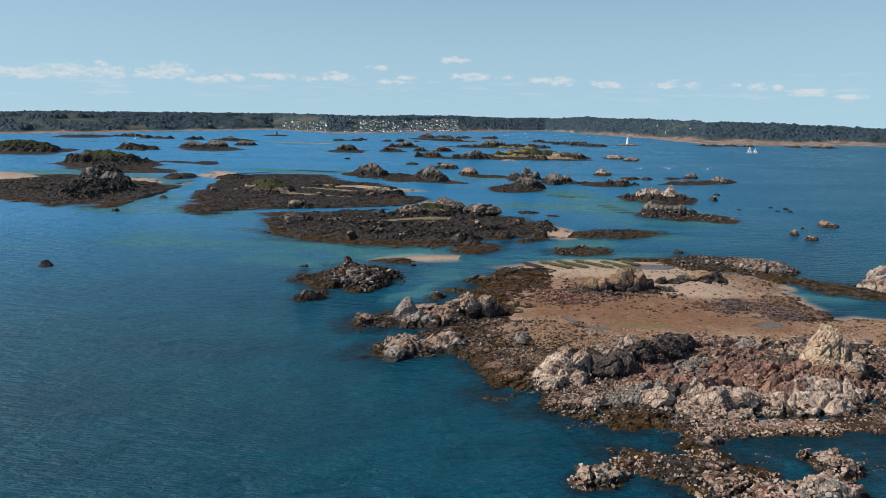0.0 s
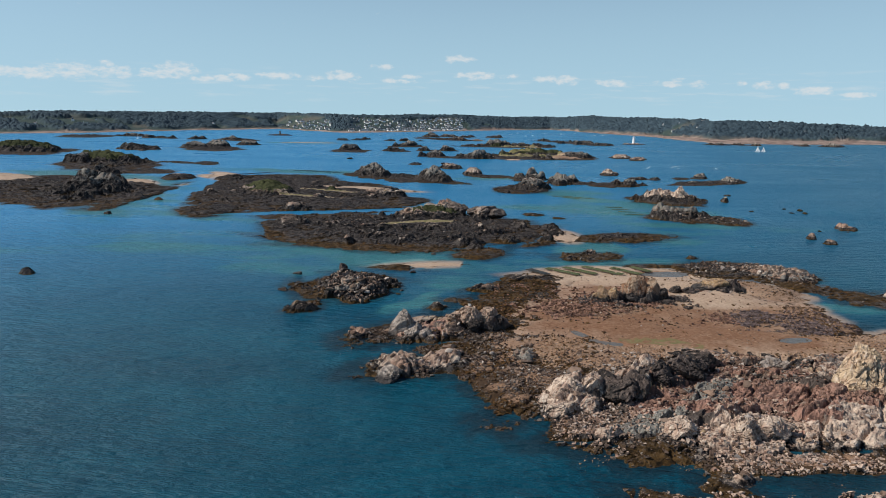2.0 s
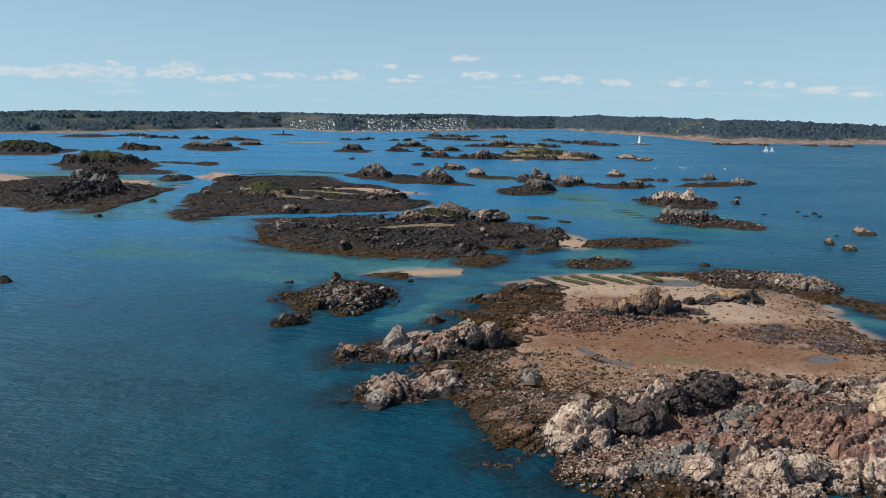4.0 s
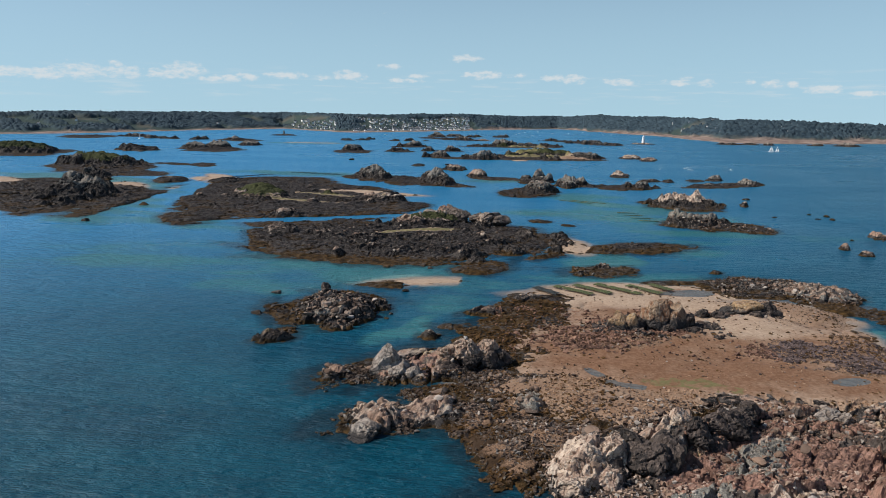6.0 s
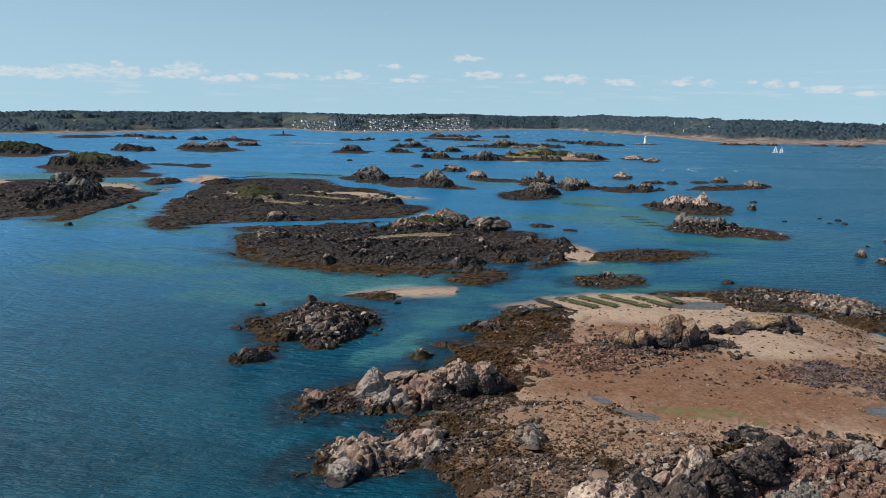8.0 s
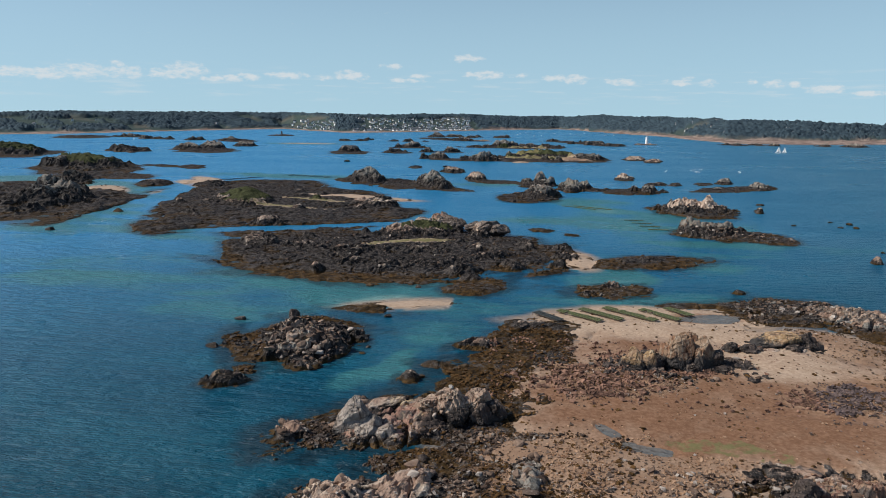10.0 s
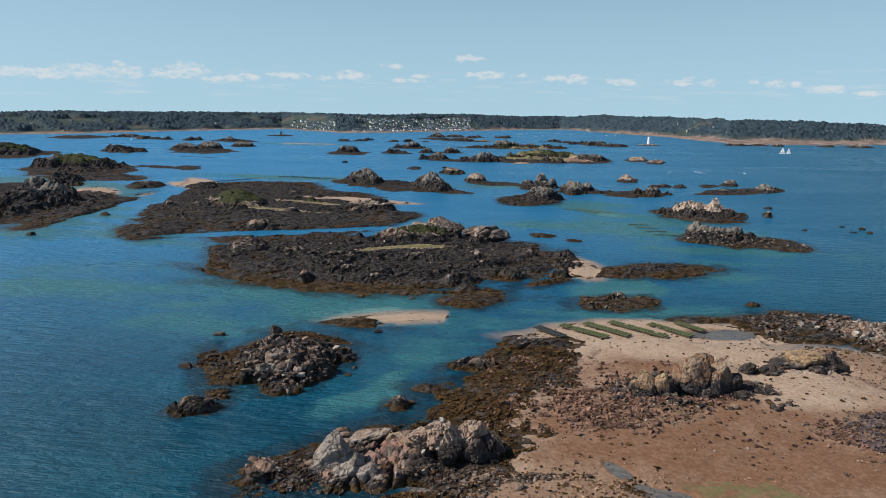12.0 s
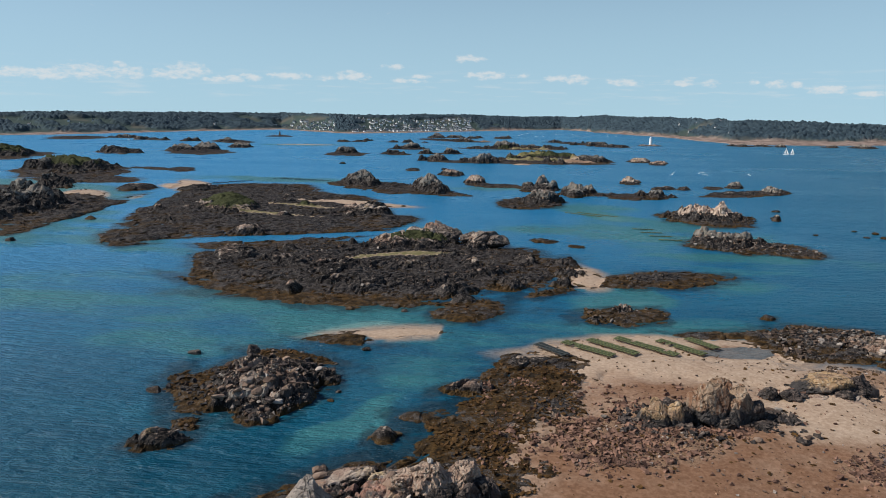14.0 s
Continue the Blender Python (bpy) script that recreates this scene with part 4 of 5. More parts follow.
def sea():
    def axis(a, b, fine, out_lo, out_hi, n):
        mid = np.arange(a, b, fine)
        t = np.linspace(0, 1, n)[1:]
        lo = a - (a - out_lo) * t ** 2.2
        hi = mid[-1] + (out_hi - mid[-1]) * t ** 2.2
        return np.concatenate([lo[::-1], mid, hi])

    xs, ys = axis(-260, 260, 1.6, -4950, 4950, 130), axis(60, 560, 1.6, -4950, 4950, 150)
    gx, gy = np.meshgrid(xs, ys)
    shallow, bed = np.zeros(gx.shape), np.zeros(gx.shape)
    wx, wy = gx + fbm(gx, gy, 30, 5, 3) * 16, gy + fbm(gx, gy, 30, 9, 3) * 16
    reach = np.full(gx.shape, 99.0)
    for lobes, seed, black, coarse in ISLANDS:
        for cx, cy, rx, ry, turn, h, kind in lobes:
            if kind in "odacCRKG":
                continue
            c, s = math.cos(radians(turn)), math.sin(radians(turn))
            px, py = wx - cx, wy - cy
            r = np.sqrt(((px * c + py * s) / rx) ** 2 + ((py * c - px * s) / ry) ** 2)
            reach = np.minimum(reach, np.maximum(r - 1, 0) * min(rx, ry))
    shallow = 0.14 * np.exp(-reach / 7.0)
    bed, silt = 0.30 * np.exp(-reach / 3.0), np.zeros(gx.shape)
    for k in range(16):
        lobes = ISLANDS[k][0]
        wide = max(max(l[2], l[3]) for l in lobes)
        i = np.flatnonzero((xs > min(l[0] for l in lobes) - wide) & (xs < max(l[0] for l in lobes) + wide))
        j = np.flatnonzero((ys > min(l[1] for l in lobes) - wide) & (ys < max(l[1] for l in lobes) + wide))
        box_of = np.ix_(j, i)
        z, zone, sand, grass, stones, damp, weed, base, sandy = ground(k, gx[box_of], gy[box_of])
        near = smooth(-1.5, 0.0, z)
        bed[box_of] = np.maximum(bed[box_of], near) * (1 - sandy)
        silt[box_of] = np.maximum(silt[box_of], smooth(-2.6, 0.15, z) * sandy * (1 - weed))
    for x, y, rx, ry, turn, much in SHALLOWS:
        c, s = math.cos(radians(turn)), math.sin(radians(turn))
        px, py = wx - x, wy - y
        r = np.sqrt(((px * c + py * s) / rx) ** 2 + ((py * c - px * s) / ry) ** 2)
        shallow = np.maximum(shallow, much * smooth(1.25, 0.35, r))
    for x, y, rx, ry, turn, much in WEED_BEDS:
        c, s = math.cos(radians(turn)), math.sin(radians(turn))
        px, py = wx - x, wy - y
        r = np.sqrt(((px * c + py * s) / rx) ** 2 + ((py * c - px * s) / ry) ** 2)
        bed = np.maximum(bed, much * smooth(1.3, 0.3, r))
    # Weight of the painted sky reflection, by distance and bearing.
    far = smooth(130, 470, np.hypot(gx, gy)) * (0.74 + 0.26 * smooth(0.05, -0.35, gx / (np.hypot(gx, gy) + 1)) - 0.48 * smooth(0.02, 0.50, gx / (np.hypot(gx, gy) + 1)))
    verts = np.stack([gx.ravel(), gy.ravel(), np.zeros(gx.size)], -1)
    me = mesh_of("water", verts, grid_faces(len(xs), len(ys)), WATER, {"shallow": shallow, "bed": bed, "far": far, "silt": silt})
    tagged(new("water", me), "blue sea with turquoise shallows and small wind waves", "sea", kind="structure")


sea()

# ---- loose rock ----
def angular(seed, level, cuts=16, tall=1.0, least=0.55):
    """A boulder of unit size: a ball cut by random planes, then worn."""
    rng = np.random.default_rng(seed)
    bm = bmesh.new()
    bmesh.ops.create_icosphere(bm, subdivisions=level, radius=1)
    v = np.array([p.co[:] for p in bm.verts])
    f = np.array([[p.index for p in q.verts] for q in bm.faces])
    bm.free()
    n = rng.normal(size=(cuts, 3))
    n /= np.linalg.norm(n, axis=1)[:, None]
    d = rng.uniform(least, 0.95, cuts)
    away = np.maximum(v @ n.T, 1e-3)
    r = np.minimum(np.min(d / away, axis=1), 1.15)
    r = r * (1 + 0.10 * fbm(v[:, 0] * 2 + v[:, 2], v[:, 1] * 2 - v[:, 2], 0.9, seed, 4))
    v = v * r[:, None]
    v[:, 2] *= tall
    return v, f


def scattered(name, label, spots, sizes, heights, seed, mat=STONE, flat=0.7):
    """Many small angular stones in one mesh."""
    rng = np.random.default_rng(seed)
    n = len(sizes)
    cube = np.array([[-1, -1, -1], [1, -1, -1], [1, 1, -1], [-1, 1, -1], [-1, -1, 1], [1, -1, 1], [1, 1, 1], [-1, 1, 1]], dtype=float)
    quads = np.array([[0, 3, 2, 1], [4, 5, 6, 7], [0, 1, 5, 4], [1, 2, 6, 5], [2, 3, 7, 6], [3, 0, 4, 7]])
    v = cube[None] * rng.uniform(0.35, 1.0, (n, 8, 1)) * rng.uniform(0.6, 1.2, (n, 1, 3))
    v = v + rng.normal(0, 0.16, (n, 8, 3))
    a, e = rng.uniform(0, 6.283, n), rng.uniform(-0.6, 0.6, n)
    ca, sa, ce, se = np.cos(a)[:, None], np.sin(a)[:, None], np.cos(e)[:, None], np.sin(e)[:, None]
    x, y, z = v[..., 0], v[..., 1], v[..., 2] * flat
    x, z = x * ce - z * se, x * se + z * ce
    x, y = x * ca - y * sa, x * sa + y * ca
    k = sizes[:, None] * 0.62
    verts = np.stack([spots[:, :1] + x * k, spots[:, 1:2] + y * k, heights[:, None] + (z + 0.25) * k], -1).reshape(-1, 3)
    faces = (quads[None] + (np.arange(n) * 8)[:, None, None]).reshape(-1, 4)
    me = mesh_of(name, verts, faces, mat, None, True)
    return tagged(new(name, me), label, "stones", kind="stuff")


def sprinkle(k, area, n, lo, hi, seed, label, want, low=0.0, power=3.0, mat=STONE, flat=0.7):
    """Stones on island k inside the box area; want(z, sand, stones, weed) says how likely each spot is."""
    rng = np.random.default_rng(seed)
    x, y = rng.uniform(area[0], area[2], n), rng.uniform(area[1], area[3], n)
    z, zone, sand, grass, stones, damp, weed, base, sandy = ground(k, x, y)
    patchy = smooth(-0.22, 0.28, fbm(x, y, 9, seed + 7, 3))
    keep = (rng.uniform(0, 1, n) < want(z, sand, stones, weed) * (0.15 + 1.1 * patchy)) & (z > low) & (grass < 0.4)
    size = lo + (hi - lo) * rng.uniform(0, 1, n) ** power
    return scattered("stones", label, np.stack([x, y], -1)[keep], size[keep], z[keep], seed, mat, flat)


def on_flat(z, sand, stones, weed):
    return np.where(sand > 0.5, 0.06 + 0.75 * stones, np.where(weed > 0.5, 0.08, 0.10))


def on_rock(z, sand, stones, weed):
    return np.where(sand > 0.5, 0.5 * stones, np.where(weed > 0.5, 0.12, 0.30))


sprinkle(0, (-36, 120, 130, 275), 100000, 0.13, 0.50, 71, "brown and grey stones strewn over a tidal flat", on_flat, 0.0, 4.0)
sprinkle(0, (-30, 126, 26, 176), 32000, 0.16, 0.70, 72, "dense brown cobbles along a rocky shore", lambda z, sand, stones, weed: np.where((z < 1.6) & ((stones > 0.6) | (sand < 0.3) | ((z < 0.8) & (stones > 0.15))), 1.0, 0.03), -0.15)
sprinkle(0, (12, 112, 125, 165), 28000, 0.18, 0.9, 73, "broken granite rubble below a rocky ridge", lambda z, sand, stones, weed: np.where(z < 1.5, 0.8, 0.10), -0.1, 4.0)
sprinkle(0, (2, 188, 64, 226), 36000, 0.2, 0.95, 74, "red-brown broken rocks heaped round a crag", lambda z, sand, stones, weed: np.where(weed > 0.4, 0.06, np.where(sand < 0.5, 0.5, 0.03 + 0.6 * stones)), 0.3, 3.5, RED_STONE)
sprinkle(0, (26, 201, 58, 214), 7000, 0.4, 1.6, 99, "black broken rocks at the foot of a crag", lambda z, sand, stones, weed: np.where((sand < 0.5) & (weed < 0.4), 0.7, 0.05), 0.3, 3.0, BLACK)
sprinkle(0, (30, 136, 100, 166), 9000, 0.15, 0.6, 101, "red-brown rubble over a broken ridge", lambda z, sand, stones, weed: np.where(sand < 0.5, 0.7, 0.10), 0.5, 3.5, RED_STONE)
sprinkle(0, (70, 236, 125, 272), 6000, 0.25, 1.2, 75, "grey rubble on a low rocky rim", on_rock, 0.1, 3.0)
sprinkle(1, (10, 85, 68, 122), 12000, 0.18, 0.9, 76, "pale stones over weedy ledges", lambda z, sand, stones, weed: np.where(weed > 0.5, 0.35, 0.25), -0.1)
sprinkle(2, (-66, 185, -24, 240), 8000, 0.2, 1.1, 77, "grey broken rock on a small island", on_rock, 0.0)
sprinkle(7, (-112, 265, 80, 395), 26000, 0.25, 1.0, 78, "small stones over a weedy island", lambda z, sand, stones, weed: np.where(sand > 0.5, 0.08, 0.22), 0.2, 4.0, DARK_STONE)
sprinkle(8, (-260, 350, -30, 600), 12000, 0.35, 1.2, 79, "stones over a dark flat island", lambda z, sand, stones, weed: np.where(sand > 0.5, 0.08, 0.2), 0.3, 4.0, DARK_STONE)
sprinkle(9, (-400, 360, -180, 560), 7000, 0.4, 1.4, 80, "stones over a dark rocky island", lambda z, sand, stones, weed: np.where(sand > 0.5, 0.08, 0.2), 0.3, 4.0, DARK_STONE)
sprinkle(14, (70, 360, 140, 410), 5000, 0.35, 1.4, 81, "grey broken rock on a rugged island", on_rock, 0.2, 3.0)
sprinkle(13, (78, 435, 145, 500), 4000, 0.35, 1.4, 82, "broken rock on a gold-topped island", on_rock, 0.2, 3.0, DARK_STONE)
sprinkle(5, (22, 262, 54, 290), 2600, 0.25, 1.0, 83, "grey stones on a weedy reef", lambda z, sand, stones, weed: np.where(weed > 0.5, 0.2, 0.8), 0.1, 3.0)
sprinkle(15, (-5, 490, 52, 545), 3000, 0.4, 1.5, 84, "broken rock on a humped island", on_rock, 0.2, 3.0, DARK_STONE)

sprinkle(0, (0, 150, 110, 250), 30000, 0.15, 0.8, 85, "dark clumps of weed strewn on sand", lambda z, sand, stones, weed: np.where(weed > 0.35, 0.5, np.where(sand > 0.5, 0.07 + 0.5 * stones, 0.0)), 0.1, 2.5, WEED, 0.28)
sprinkle(0, (-12, 124, 26, 176), 12000, 0.2, 0.7, 105, "rusty weed between the cobbles of a shore", lambda z, sand, stones, weed: np.where((z < 0.75) & (sand > 0.3), 0.9, 0.04), -0.1, 2.0, WEED, 0.35)
sprinkle(0, (-20, 165, 30, 250), 16000, 0.2, 0.9, 86, "brown bladder wrack over a low shore", lambda z, sand, stones, weed: np.where(weed > 0.35, 0.8, 0.02), 0.0, 2.0, WEED, 0.3)
sprinkle(2, (-60, 198, -26, 232), 5000, 0.3, 1.3, 104, "black broken rocks on a small island", lambda z, sand, stones, weed: np.where(weed > 0.5, 0.15, 0.5), 0.3, 3.0, BLACK)
sprinkle(2, (-66, 190, -24, 242), 5000, 0.2, 0.9, 87, "brown bladder wrack round a small island", lambda z, sand, stones, weed: np.where(weed > 0.35, 0.7, 0.0), 0.0, 2.0, WEED, 0.3)

sprinkle(7, (-112, 268, 90, 345), 5000, 0.3, 1.0, 88, "brown weed over the foot of a dark island", lambda z, sand, stones, weed: np.where(weed > 0.35, 0.8, np.where(z < 0.8, 0.25, 0.0)), 0.0, 2.0, WEED, 0.35)

sprinkle(0, (2, 148, 112, 190), 42000, 0.12, 0.42, 89, "tan pebbles over a gravel flat", lambda z, sand, stones, weed: np.where((sand > 0.5) & (stones > 0.15) & (stones < 0.75), 1.0, 0.02), 0.2, 2.5, TAN_STONE)
sprinkle(0, (10, 112, 110, 140), 34000, 0.15, 0.6, 98, "pale pink granite rubble along a shore", lambda z, sand, stones, weed: np.where((z < 2.2) & (weed < 0.5), np.where(stones > 0.4, 1.0, 0.45), 0.03), 0.1, 3.0, PINK_STONE)
sprinkle(0, (62, 184, 104, 204), 11000, 0.2, 0.7, 90, "purple grey stones in a dense patch on a flat", lambda z, sand, stones, weed: np.where(stones > 0.5, 1.0, 0.04), 0.2, 2.5, PURPLE_STONE)

sprinkle(1, (10, 85, 68, 122), 14000, 0.15, 0.7, 102, "pale rubble strewn over a reef", lambda z, sand, stones, weed: np.where(weed > 0.5, 0.2, 0.6), 0.0, 3.0, PINK_STONE)


def flecks(n, area, seed):
    """Tips of stones and weed that just break the surface of a shallow bay."""
    rng = np.random.default_rng(seed)
    x, y = rng.uniform(area[0], area[2], n), rng.uniform(area[1], area[3], n)
    keep = (fbm(x, y, 8, seed, 3) > -0.02) & (ground(0, x, y)[0] < 0.0) & (ground(1, x, y)[0] < 0.0)
    size = 0.08 + 0.22 * rng.uniform(0, 1, n) ** 2
    scattered("stones", "tips of stones and weed breaking the surface of a bay", np.stack([x, y], -1)[keep], size[keep], np.zeros(keep.sum()), seed, TAN_STONE, 0.35)


flecks(1500, (16, 107, 82, 124), 103)
LIBRARY = []
for k in range(10):
    v, f = angular(300 + k, 2, 12 + k % 5, 0.8)
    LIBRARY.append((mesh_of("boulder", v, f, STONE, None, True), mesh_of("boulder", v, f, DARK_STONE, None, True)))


def boulders(k, area, n, lo, hi, seed, label, want, group, low=0.1, dark=0):
    """Single boulders, each one a thing."""
    rng = np.random.default_rng(seed)
    x, y = rng.uniform(area[0], area[2], n * 6), rng.uniform(area[1], area[3], n * 6)
    z, zone, sand, grass, stones, damp, weed, base, sandy = ground(k, x, y)
    keep = np.flatnonzero((rng.uniform(0, 1, n * 6) < want(z, sand, stones, weed)) & (z > low))[:n]
    for i in keep:
        size = lo + (hi - lo) * rng.uniform() ** 2.2
        ob = new("boulder", LIBRARY[int(rng.integers(10))][dark])
        ob.matrix_world = Matrix.LocRotScale((x[i], y[i], z[i] + 0.12 * size), Euler((rng.uniform(-0.5, 0.5), rng.uniform(-0.5, 0.5), rng.uniform(0, 6.28))),
                                             (size * rng.uniform(0.5, 0.8), size * rng.uniform(0.4, 0.65), size * rng.uniform(0.35, 0.6)))
        tagged(ob, label, "boulder", group)


def bare(z, sand, stones, weed):
    return np.where((sand < 0.5) & (weed < 0.5) & (z > 0.6), 0.8, 0.02)


boulders(0, (-34, 145, 12, 190), 60, 0.8, 2.4, 91, "angular grey granite boulder on a rocky point", bare, "boulders of the rocky points")
boulders(0, (12, 120, 110, 165), 60, 0.8, 2.6, 92, "pinkish granite boulder on a broken ridge", bare, "boulders of the ridge")
boulders(0, (20, 198, 60, 222), 30, 0.8, 1.9, 93, "dark angular boulder beside a tall crag", lambda z, sand, stones, weed: np.where(sand < 0.5, 0.9, 0.15), "boulders round the crag")
boulders(0, (72, 238, 120, 268), 30, 0.7, 1.5, 94, "grey boulder on a low rocky rim", bare, "boulders of the rim")
boulders(1, (12, 88, 62, 118), 20, 0.8, 2.2, 95, "pale granite boulder on a weedy reef", bare, "boulders of the reef")
boulders(2, (-58, 198, -28, 232), 40, 0.8, 2.4, 96, "grey boulder on a small rock island", bare, "boulders of the small island")
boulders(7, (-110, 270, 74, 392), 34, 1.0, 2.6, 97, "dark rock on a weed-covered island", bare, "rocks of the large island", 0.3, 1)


def outcrop(name, label, mat, pieces, seed, category="crag", jag=1.0, peak=0.25):
    """A tall rock of several slabs; each piece is (x, y, foot z, half width, half depth, height, turn, lean)."""
    base = new(name)
    base.location = (pieces[0][0], pieces[0][1], pieces[0][2])
    for i, (x, y, z, a, b, h, turn, lean) in enumerate(pieces):
        v, f = angular(seed + i, 5 if a > 2.5 else 4, 16, 1.0, 0.62)
        q = 0.06 * fbm(v[:, 0] * 5 + 3 * v[:, 2], v[:, 1] * 5 - v[:, 2], 1.0, seed + i, 4)
        g = cells(v[:, 0] * 3 + v[:, 1] * 2, v[:, 2] * 1.6 + v[:, 1], 1.0, seed + 9 * i, 0.4)
        g2 = cells(v[:, 0] * 7 + v[:, 1] * 3, v[:, 2] * 4 + v[:, 1] * 4, 1.0, seed + 9 * i + 4, 0.9)
        v = v * (1 + jag * (q + 0.20 * g[0] + 0.05 * g2[0] - 0.03 * smooth(0.10, 0.0, g2[1])) - (0.3 + 0.7 * jag) * 0.16 * smooth(0.10, 0.0, g[1]))[:, None]
        v[:, :2] *= (1 + 0.4 * peak - peak * np.clip(0.5 + 0.55 * v[:, 2], 0, 1))[:, None]
        v = v * np.array([a * 1.16, b * 1.16, h * 0.64]) + np.array([0, 0, h * 0.33])
        ob = new("slab", mesh_of("slab", v, f, mat, None, True))
        ob.parent = base
        ob.matrix_basis = Matrix.LocRotScale((x - pieces[0][0], y - pieces[0][1], z - pieces[0][2]), Euler((0, radians(lean), radians(turn))), None)
    return tagged(base, label, category)


outcrop("crag", "tall ruddy granite crag of rounded slabs on black rock", RUDDY,
        ((42.6, 211, 0.8, 4.2, 3.4, 7.4, 30, 0), (46.0, 210.6, 0.8, 3.2, 3.0, 6.6, 20, 4), (44.2, 213.5, 0.8, 3.4, 2.4, 6.4, 0, 0), (40.0, 210.2, 0.8, 2.2, 2.4, 5.6, 70, -6)), 500, "crag", 0.15)
outcrop("crag", "black rock leaning on a tall ruddy crag", BLACK, ((48.6, 210.6, 0.8, 2.4, 2.2, 4.4, 40, 14), (44.0, 207.6, 0.8, 2.2, 1.6, 2.4, 0, 0), (37.4, 208.6, 0.8, 2.0, 1.6, 2.6, 60, 0)), 510)
outcrop("crag", "low golden granite block on black rock", AMBER, ((32.6, 207.5, 1.2, 2.2, 1.9, 4.6, 15, 0), (35.4, 206.8, 1.0, 1.6, 1.6, 4.2, 50, 5), (30.6, 208.3, 1.0, 1.5, 1.5, 2.8, 0, 0)), 520, "crag", 0.2)
outcrop("black_rock", "squat black rock standing on sand", BLACK, ((56.4, 221.8, 0.9, 2.1, 1.6, 2.4, 20, 0),), 540, "rock")
outcrop("black_rock", "squat black rock beside its twin on sand", BLACK, ((60.3, 221.2, 0.9, 2.2, 1.7, 2.2, 60, 6), (62.0, 221.6, 0.9, 1.1, 1.0, 1.2, 10, 0)), 545, "rock")
outcrop("crag", "broad golden rock with a black foot on sand", AMBER, ((69.0, 226.5, 0.6, 5.0, 3.4, 4.4, 10, 0), (64.8, 226.6, 0.6, 2.6, 2.0, 2.4, 0, 0)), 560, "crag", 0.5)
outcrop("crag", "black shoulder of rock beside a cream one on sand", BLACK, ((74.0, 226, 0.6, 3.0, 2.6, 3.6, 40, 4), (70.5, 222.6, 0.6, 2.4, 1.6, 1.8, 0, 0)), 570)
outcrop("crag", "great golden granite boulder on a broken ridge", GOLDEN, ((71.8, 147.5, 2.4, 3.9, 3.6, 7.8, 20, 0), (69.4, 146.4, 2.2, 2.4, 2.4, 5.4, 50, -4), (73.8, 145.6, 2.4, 2.4, 2.0, 5.2, 80, 4), (70.8, 144.6, 2.2, 2.6, 1.8, 3.4, 10, 0)), 580, "crag", 0.8, 0.5)
outcrop("crag", "brown granite shoulder behind a great golden boulder", BROWN, ((76.0, 145.8, 2.2, 2.4, 2.2, 3.8, 0, 6), (75.2, 142.4, 2.0, 2.4, 1.8, 3.0, 30, 0)), 586)
outcrop("spire", "pointed grey granite spire with a pale tip", GREY, ((-18.6, 174.8, 0.8, 2.9, 2.4, 5.2, 20, -3), (-18.9, 174.4, 0.6, 3.4, 2.6, 3.6, 60, 0), (-16.2, 173.4, 0.6, 2.4, 1.8, 3.2, 60, 14), (-20.8, 174.2, 0.8, 1.8, 1.6, 2.6, 0, -8), (-13.8, 171.8, 0.3, 2.0, 1.3, 2.4, 30, 25)), 600, "spire", 0.2, 0.62)
outcrop("crag", "blocky brown granite crag split by black clefts", BROWN, ((-3.4, 180.4, 2.0, 2.6, 2.2, 4.8, 20, 0), (0.6, 181.2, 1.2, 2.6, 2.2, 4.6, 70, 4), (-6.6, 180.0, 2.0, 2.6, 2.0, 3.0, 30, 0)), 620)
outcrop("crag", "black cleft crag at the root of a point", BLACK, ((3.6, 181.6, 0.6, 2.2, 2.0, 3.8, 10, 0), (1.8, 178.8, 0.8, 1.8, 1.6, 3.2, 50, 10), (-2.0, 177.6, 1.4, 1.6, 1.4, 2.8, 20, 0)), 630)
outcrop("white_stone", "small pale stone perched on a crag", PALE_STONE, ((-3.6, 180.4, 6.0, 0.45, 0.35, 0.9, 0, 0),), 640, "stone")
outcrop("boulder", "dark boulder perched on top of a rock island", BLACK, ((-45.2, 222.6, 4.6, 1.3, 1.1, 1.9, 10, 0),), 645)
outcrop("boulder", "smooth grey block at the tip of a point", GREY, ((-18.2, 147.2, -0.4, 2.5, 2.2, 3.2, 30, 0),), 650)
outcrop("crag", "cream granite crag of rounded slabs on a ridge", CREAM, ((16.4, 136.8, 1.0, 2.8, 2.4, 4.2, 20, 0), (20.6, 139.8, 1.6, 3.0, 2.6, 5.0, 60, 6), (15.0, 132.8, 0.4, 2.6, 2.2, 3.2, 10, 0), (19.6, 134.2, 0.8, 2.2, 2.0, 3.0, 80, 0)), 660)
outcrop("crag", "black cleft crag beside cream granite on a ridge", BLACK, ((25.4, 138.6, 1.4, 2.6, 2.8, 5.0, 60, 6), (29.2, 140.0, 1.4, 2.4, 2.6, 4.6, 80, 0), (24.0, 143.0, 1.4, 2.2, 2.0, 4.4, 10, 0)), 670)
outcrop("crag", "rounded cream granite crag above a rubble shore", CREAM, ((33.0, 126.4, 0.8, 2.8, 2.2, 3.2, 30, 0), (43.0, 126.0, 1.0, 2.8, 2.2, 3.4, 70, 4), (48.6, 127.2, 1.2, 3.0, 2.2, 3.0, 15, 0)), 675)
